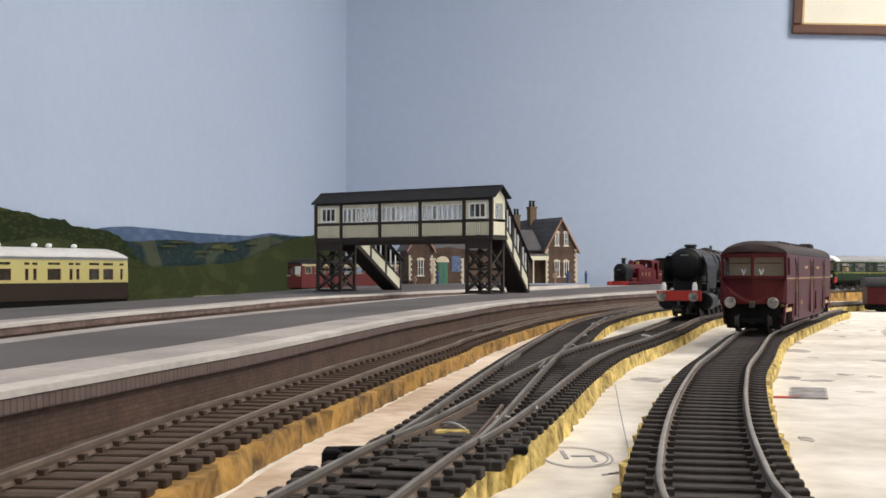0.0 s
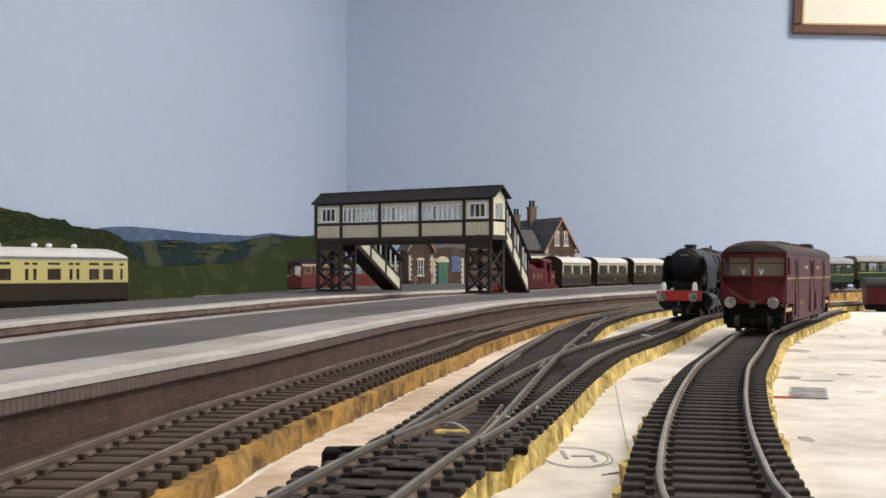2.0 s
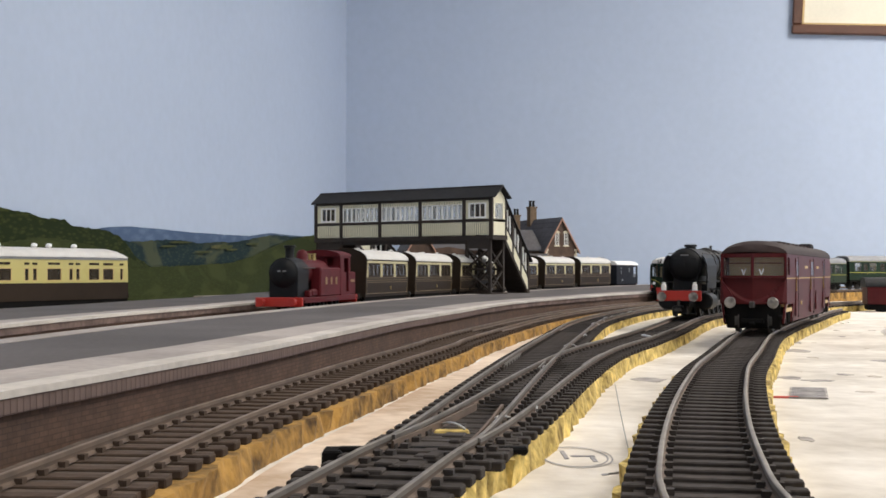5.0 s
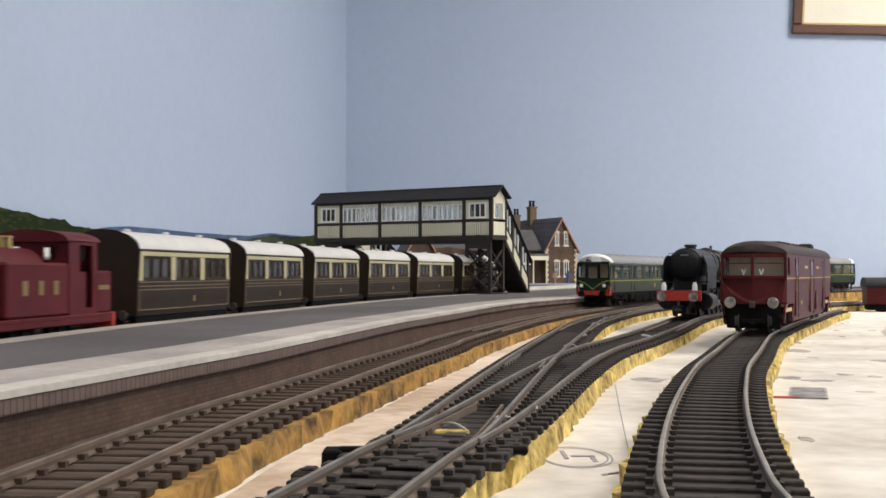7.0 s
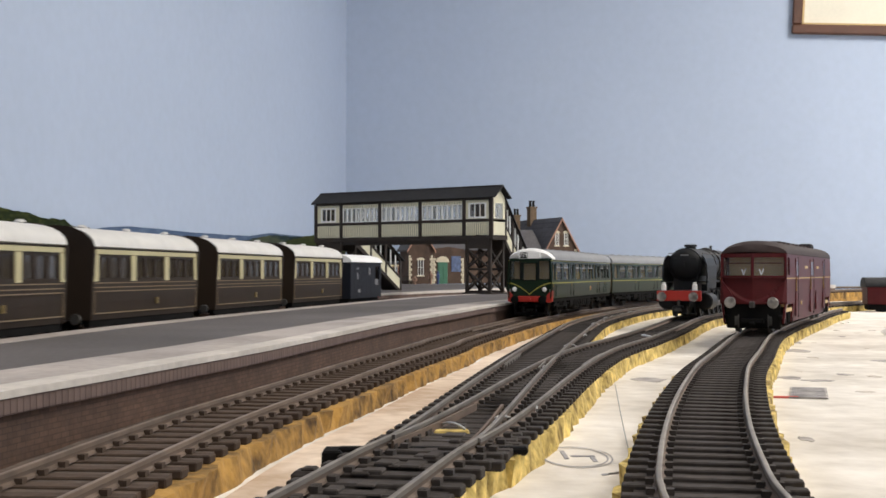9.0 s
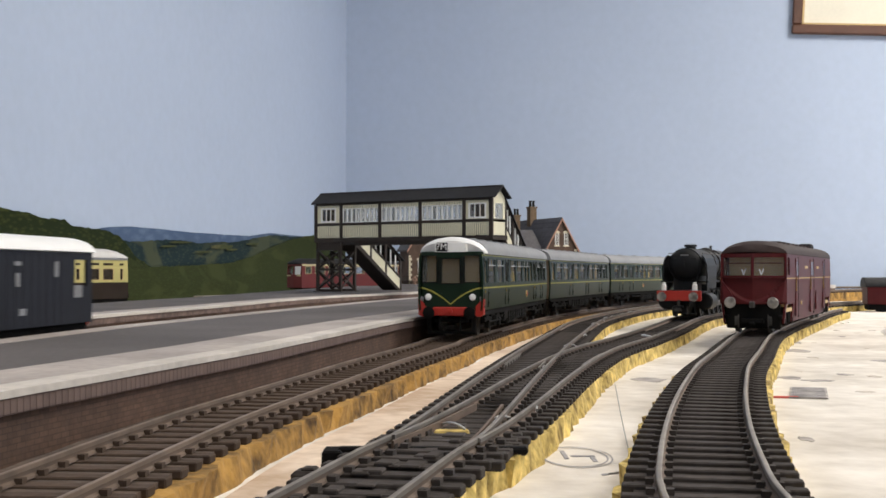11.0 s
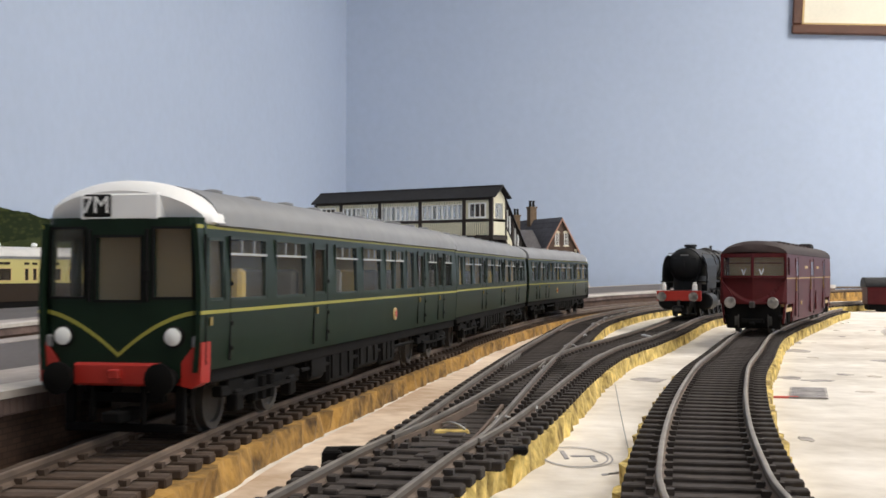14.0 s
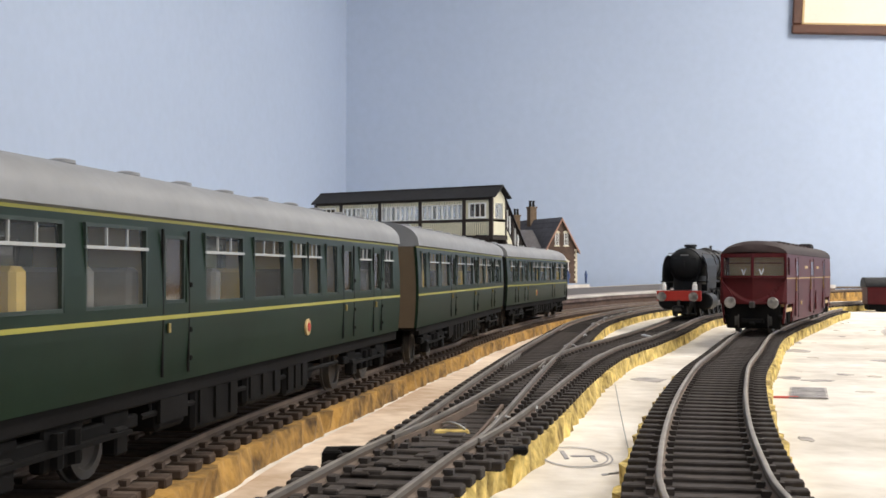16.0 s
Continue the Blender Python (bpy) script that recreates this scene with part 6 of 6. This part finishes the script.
M["bar_white"] = material("bar_white", (0.84, 0.85, 0.83), 0.6, vary=0.06)
M["chimney_brick"] = material("chimney_brick", (0.15, 0.10, 0.06), 0.85, vary=0.3, size=60)
M["clear_glass"] = glass("clear_glass", (0.75, 0.8, 0.83), 0.78, 0.08)
footbridge()
station()
hills()
picture()
figure(-46, 1935, 13.6, 20, "figure_paint", True)
figure(-20, 1930, 13.6, -30, "figure_paint")
figure(-8, 1940, 13.6, 60, "figure_blue")
figure(192, 2025, 14.2, 10, "figure_paint")
figure(215, 2035, 14.2, -40, "figure_blue")
figure(249, 2060, 14.4, 100, "figure_blue")
bench(-62, 1950, 13.7, 15)
# ---- marks and scraps on the plaster ----
def flat_mark(name, out, mat, label, cat, z=-9.5, thick=0.25):
    bm = bmesh.new()
    loft(bm, [[(x, y, z + k) for x, y in out] for k in (-0.2, thick)])
    return tagged(part(name, bm, mat), label, cat)


def blob(cx, cy, rx, ry, seed, n=18):
    rnd = random.Random(seed)
    return [(cx + rx * math.cos(k * math.tau / n) * rnd.uniform(0.6, 1.15), cy + ry * math.sin(k * math.tau / n) * rnd.uniform(0.6, 1.15)) for k in range(n)]


def scraps():
    bm = bmesh.new()
    for r0, r1, cx in ((7.2, 7.6, 30.0), (7.9, 8.2, 30.4)):
        n = 40
        rings = [[bm.verts.new((cx + r * math.cos(k * math.tau / n), 271 + 1.9 * r * math.sin(k * math.tau / n), -9.34)) for k in range(n)] for r in (r0, r1)]
        for k in range(n):
            bm.faces.new((rings[0][k], rings[0][(k + 1) % n], rings[1][(k + 1) % n], rings[1][k]))
    tagged(part("pencil_ring", bm, "pencil"), "oval ring drawn in pencil on white plaster", "pencil mark")
    for x, y, w, h in ((28, 274, 1.0, 12), (32, 272, 5.5, 1.6), (34, 268, 1.0, 8)):
        flat_mark("pencil_bar", [(x - w / 2, y - h / 2), (x + w / 2, y - h / 2), (x + w / 2, y + h / 2), (x - w / 2, y + h / 2)], "pencil", "short pencil stroke on white plaster", "pencil mark", thick=0.16)
    for k in range(3):
        flat_mark("pencil_bar", [(33 + k * 1.6, 246 + k), (38 + k * 1.4, 249 + k), (38 + k * 1.4, 250.4 + k), (33 + k * 1.6, 247.6 + k)], "pencil", "short pencil stroke on white plaster", "pencil mark", thick=0.16)
    for i, (x, y, rx, ry) in enumerate(((81, 466, 6.5, 10), (139, 474, 5, 9), (146, 462, 6, 5), (190, 640, 9, 14), (212, 566, 7, 9), (165, 420, 5, 4), (150, 300, 4, 6),
                                        (92, 300, 2, 5), (170, 350, 5, 5), (230, 480, 12, 8), (205, 720, 14, 20), (118, 270, 3, 5))):
        flat_mark("plaster_stain", blob(x, y, rx, ry, i), "stain_grey", "grey smudge on the white plaster", "stain", thick=0.14)
    rnd = random.Random(23)
    for i in range(46):
        x, y = rnd.uniform(110, 330), rnd.uniform(190, 900)
        if x < C.at(near_y(C, y)).x + 26:
            continue
        r = rnd.uniform(0.8, 3.6)
        flat_mark("plaster_stain", blob(x, y, r, r * rnd.uniform(0.6, 2.4), 100 + i, 12), "scuff_brown" if i % 3 else "stain_grey", "faint brown scuff on the white plaster" if i % 3 else "grey smudge on the white plaster", "stain", thick=0.1 + 0.002 * i)
    m = thing("mesh_plate", "small grey slotted plate lying on the plaster", "plate", mm(127, 412, -9.4, 0, 0, -17))
    part("plate_frame", boxes((-6.3, 6.3, -18, 18, 0, 0.5)), "stain_grey", m)
    for k in range(9):
        part("slot", boxes((-5.6, 5.6, -16.5 + k * 4, -15 + k * 4, 0.3, 0.62)), "pencil", m)
    p = thing("red_stick", "thin red stick lying on the plaster", "stick", mm(112, 398, -9.1, 0, 0, 78))
    bm = bmesh.new()
    rod(bm, (0, -7, 0), (0, 7, 0), 0.45, n=6)
    part("shaft", bm, "red_print", p)

    def wire(pts, r, mat, label):
        cu = bpy.data.curves.new("wire", "CURVE")
        cu.dimensions, cu.bevel_depth, cu.bevel_resolution = "3D", r * 0.001, 1
        sp = cu.splines.new("NURBS")
        sp.points.add(len(pts) - 1)
        for q, c in zip(sp.points, pts):
            q.co = (*(v * 0.001 for v in c), 1)
        sp.use_endpoint_u, sp.order_u = True, 3
        cu.materials.append(M[mat])
        o = new("wire", cu)
        me = bpy.data.meshes.new_from_object(o)
        bpy.data.objects.remove(o)
        tagged(new("wire", me), label, "wire", "loose wires")
    wire([(56.5, 389, -4), (52, 350, -6.5), (46, 300, -8.4), (41.7, 262, -9.3)], 0.13, "wire", "thin grey wire from the track to the plaster")
    wire([(110, 655, -2), (113, 642, -1.5), (113, 620, -4), (109, 600, -8), (107, 590, -9.2)], 0.5, "white_paint", "short white insulated wire beside the track")
    wire([(111, 640, -2.6), (109, 618, -6), (104, 606, -9.2)], 0.45, "white_paint", "short white insulated wire beside the track")
    for x, y, z, k in ((14, 276, -1.6, 0), (24, 300, -1.8, 1), (60, 560, -1.8, 2), (76, 640, -1.5, 3), (100, 780, -1.2, 4), (122, 880, -1.2, 5), (146, 960, -1, 6), (160, 1010, -1, 7),
                       (36, 430, -2, 8), (2, 262, -1.4, 9), (130, 905, -1, 10), (112, 830, -1, 11)):
        a = k * 1.3
        wire([(x - 3 * math.cos(a), y - 6 * math.sin(a), z), (x, y, z + 1.6), (x + 3 * math.cos(a + 0.6), y + 6 * math.sin(a + 0.6), z - 0.4)], 0.3, "solder", "bright soldered feed wire beside a rail")
    for i, (x, y) in enumerate(((20, 575), (35, 640), (5, 480), (320, 985), (330, 1000))):
        flat_mark("paper_scrap", blob(x + 12, y, 2.2, 4, 40 + i, 8), "white_paint", "white scrap lying beside the track", "scrap", thick=0.8)
    bm = bmesh.new()
    rod(bm, (17.5, 268, -3.4), (21, 262, -9.4), 0.7, n=8)
    tagged(part("green_wire", bm, "door_green"), "short green wire beside the turnout", "wire", "loose wires")


M["stain_grey"] = material("stain_grey", (0.30, 0.275, 0.26), 0.85, vary=0.4, size=90, tint=(0.48, 0.44, 0.41))
M["scuff_brown"] = material("scuff_brown", (0.50, 0.43, 0.35), 0.9, vary=0.3, size=120, tint=(0.60, 0.54, 0.47))
M["solder"] = material("solder", (0.6, 0.6, 0.6), 0.3, 0.6)
scraps()


# ---- the two moving trains ----
UNIT = [(0.0, 1986), (1.0, 1876), (2.0, 1766), (3.0, 1668), (4.0, 1574), (5.0, 1468), (6.0, 1340), (6.5, 1277), (7.0, 1212), (8.0, 1082), (9.0, 946), (10.0, 803), (11.0, 661),
        (11.5, 592), (12.0, 529), (12.5, 466), (13.0, 404), (13.5, 344), (14.0, 289), (14.5, 256), (15.0, 226), (15.5, 204), (16.0, 194)]
GOODS = [(0.0, 1854), (1.0, 1649), (2.0, 1417), (3.0, 1192), (4.0, 970), (5.0, 758), (6.0, 547), (6.5, 439), (7.0, 322), (7.5, 198), (8.0, 72), (8.5, -48), (9.0, -168), (10.0, -418),
         (11.0, -695), (12.0, -890), (13.0, -930), (14.0, -935), (15.0, -935), (16.0, -935)]
ORIGIN_B = near_y(B, 60)


def glide(table, t):
    """The place along the line at t, by a smooth curve through the table."""
    for i in range(len(table) - 1):
        if table[i][0] <= t <= table[i + 1][0]:
            break
    (t0, a), (t1, b) = table[i], table[i + 1]
    before, after = table[max(i - 1, 0)], table[min(i + 2, len(table) - 1)]
    m0 = (b - before[1]) / (t1 - before[0]) * (t1 - t0)
    m1 = (after[1] - a) / (after[0] - t0) * (t1 - t0)
    u = (t - t0) / (t1 - t0)
    return (2 * u ** 3 - 3 * u ** 2 + 1) * a + (u ** 3 - 2 * u ** 2 + u) * m0 + (-2 * u ** 3 + 3 * u ** 2) * b + (u ** 3 - u ** 2) * m1


def ride(line, table, off, L, base=0.0, pivots=0.15, reverse=False):
    """Rows for a vehicle whose front runs off millimetres behind the train's front."""
    rows = []
    for k in range(65):
        t = k * 0.25
        s = base + glide(table, t) + off
        a, b = s + L * pivots, s + L * (1 - pivots)
        f, r = line.at(a), line.at(b)
        d = (f - r).normalized()
        front = f + d * (L * pivots)
        z = line.z(a)
        if reverse:
            front, d = r - d * (L * pivots), -d
        rows.append((t, mm(front.x, front.y, z, 0, 0, math.degrees(math.atan2(d.y, d.x)) - 90)))
    return rows


lead = railcar_coach(True, "dark green railcar with white domed cab, yellow whiskers and red beam", "green multiple unit")
middle = railcar_coach(False, "dark green centre car with a grey roof and yellow lining", "green multiple unit")
trail = copy_thing(lead, Matrix())
tagged(trail, "dark green rear driving car with white domed cab end")
for child in trail.children_recursive:
    if child.name.startswith("corner_valance"):
        child.material_slots[0].link = "OBJECT"
        child.material_slots[0].material = M["underframe_black"]
engine = tank_engine("maroon tank engine with black smokebox and red buffer beam")
coaches = [panelled_coach("short brown and cream coach with a white roof", "brown and cream coaches")]
for n in range(5):
    coaches.append(copy_thing(coaches[0], Matrix()))
brake = goods_brake("dark blue-black brake van with a white roof")


def motions():
    walk(lead, ride(RUN, UNIT, 0, 262))
    walk(middle, ride(RUN, UNIT, 279, 262))
    walk(trail, ride(RUN, UNIT, 558, 262, reverse=True))
    walk(engine, ride(B, GOODS, 0, 144, ORIGIN_B))
    for n, c in enumerate(coaches):
        walk(c, ride(B, GOODS, 168 + 147.5 * n, 121, ORIGIN_B))
    walk(brake, ride(B, GOODS, 168 + 147.5 * 6, 84, ORIGIN_B))


motions()
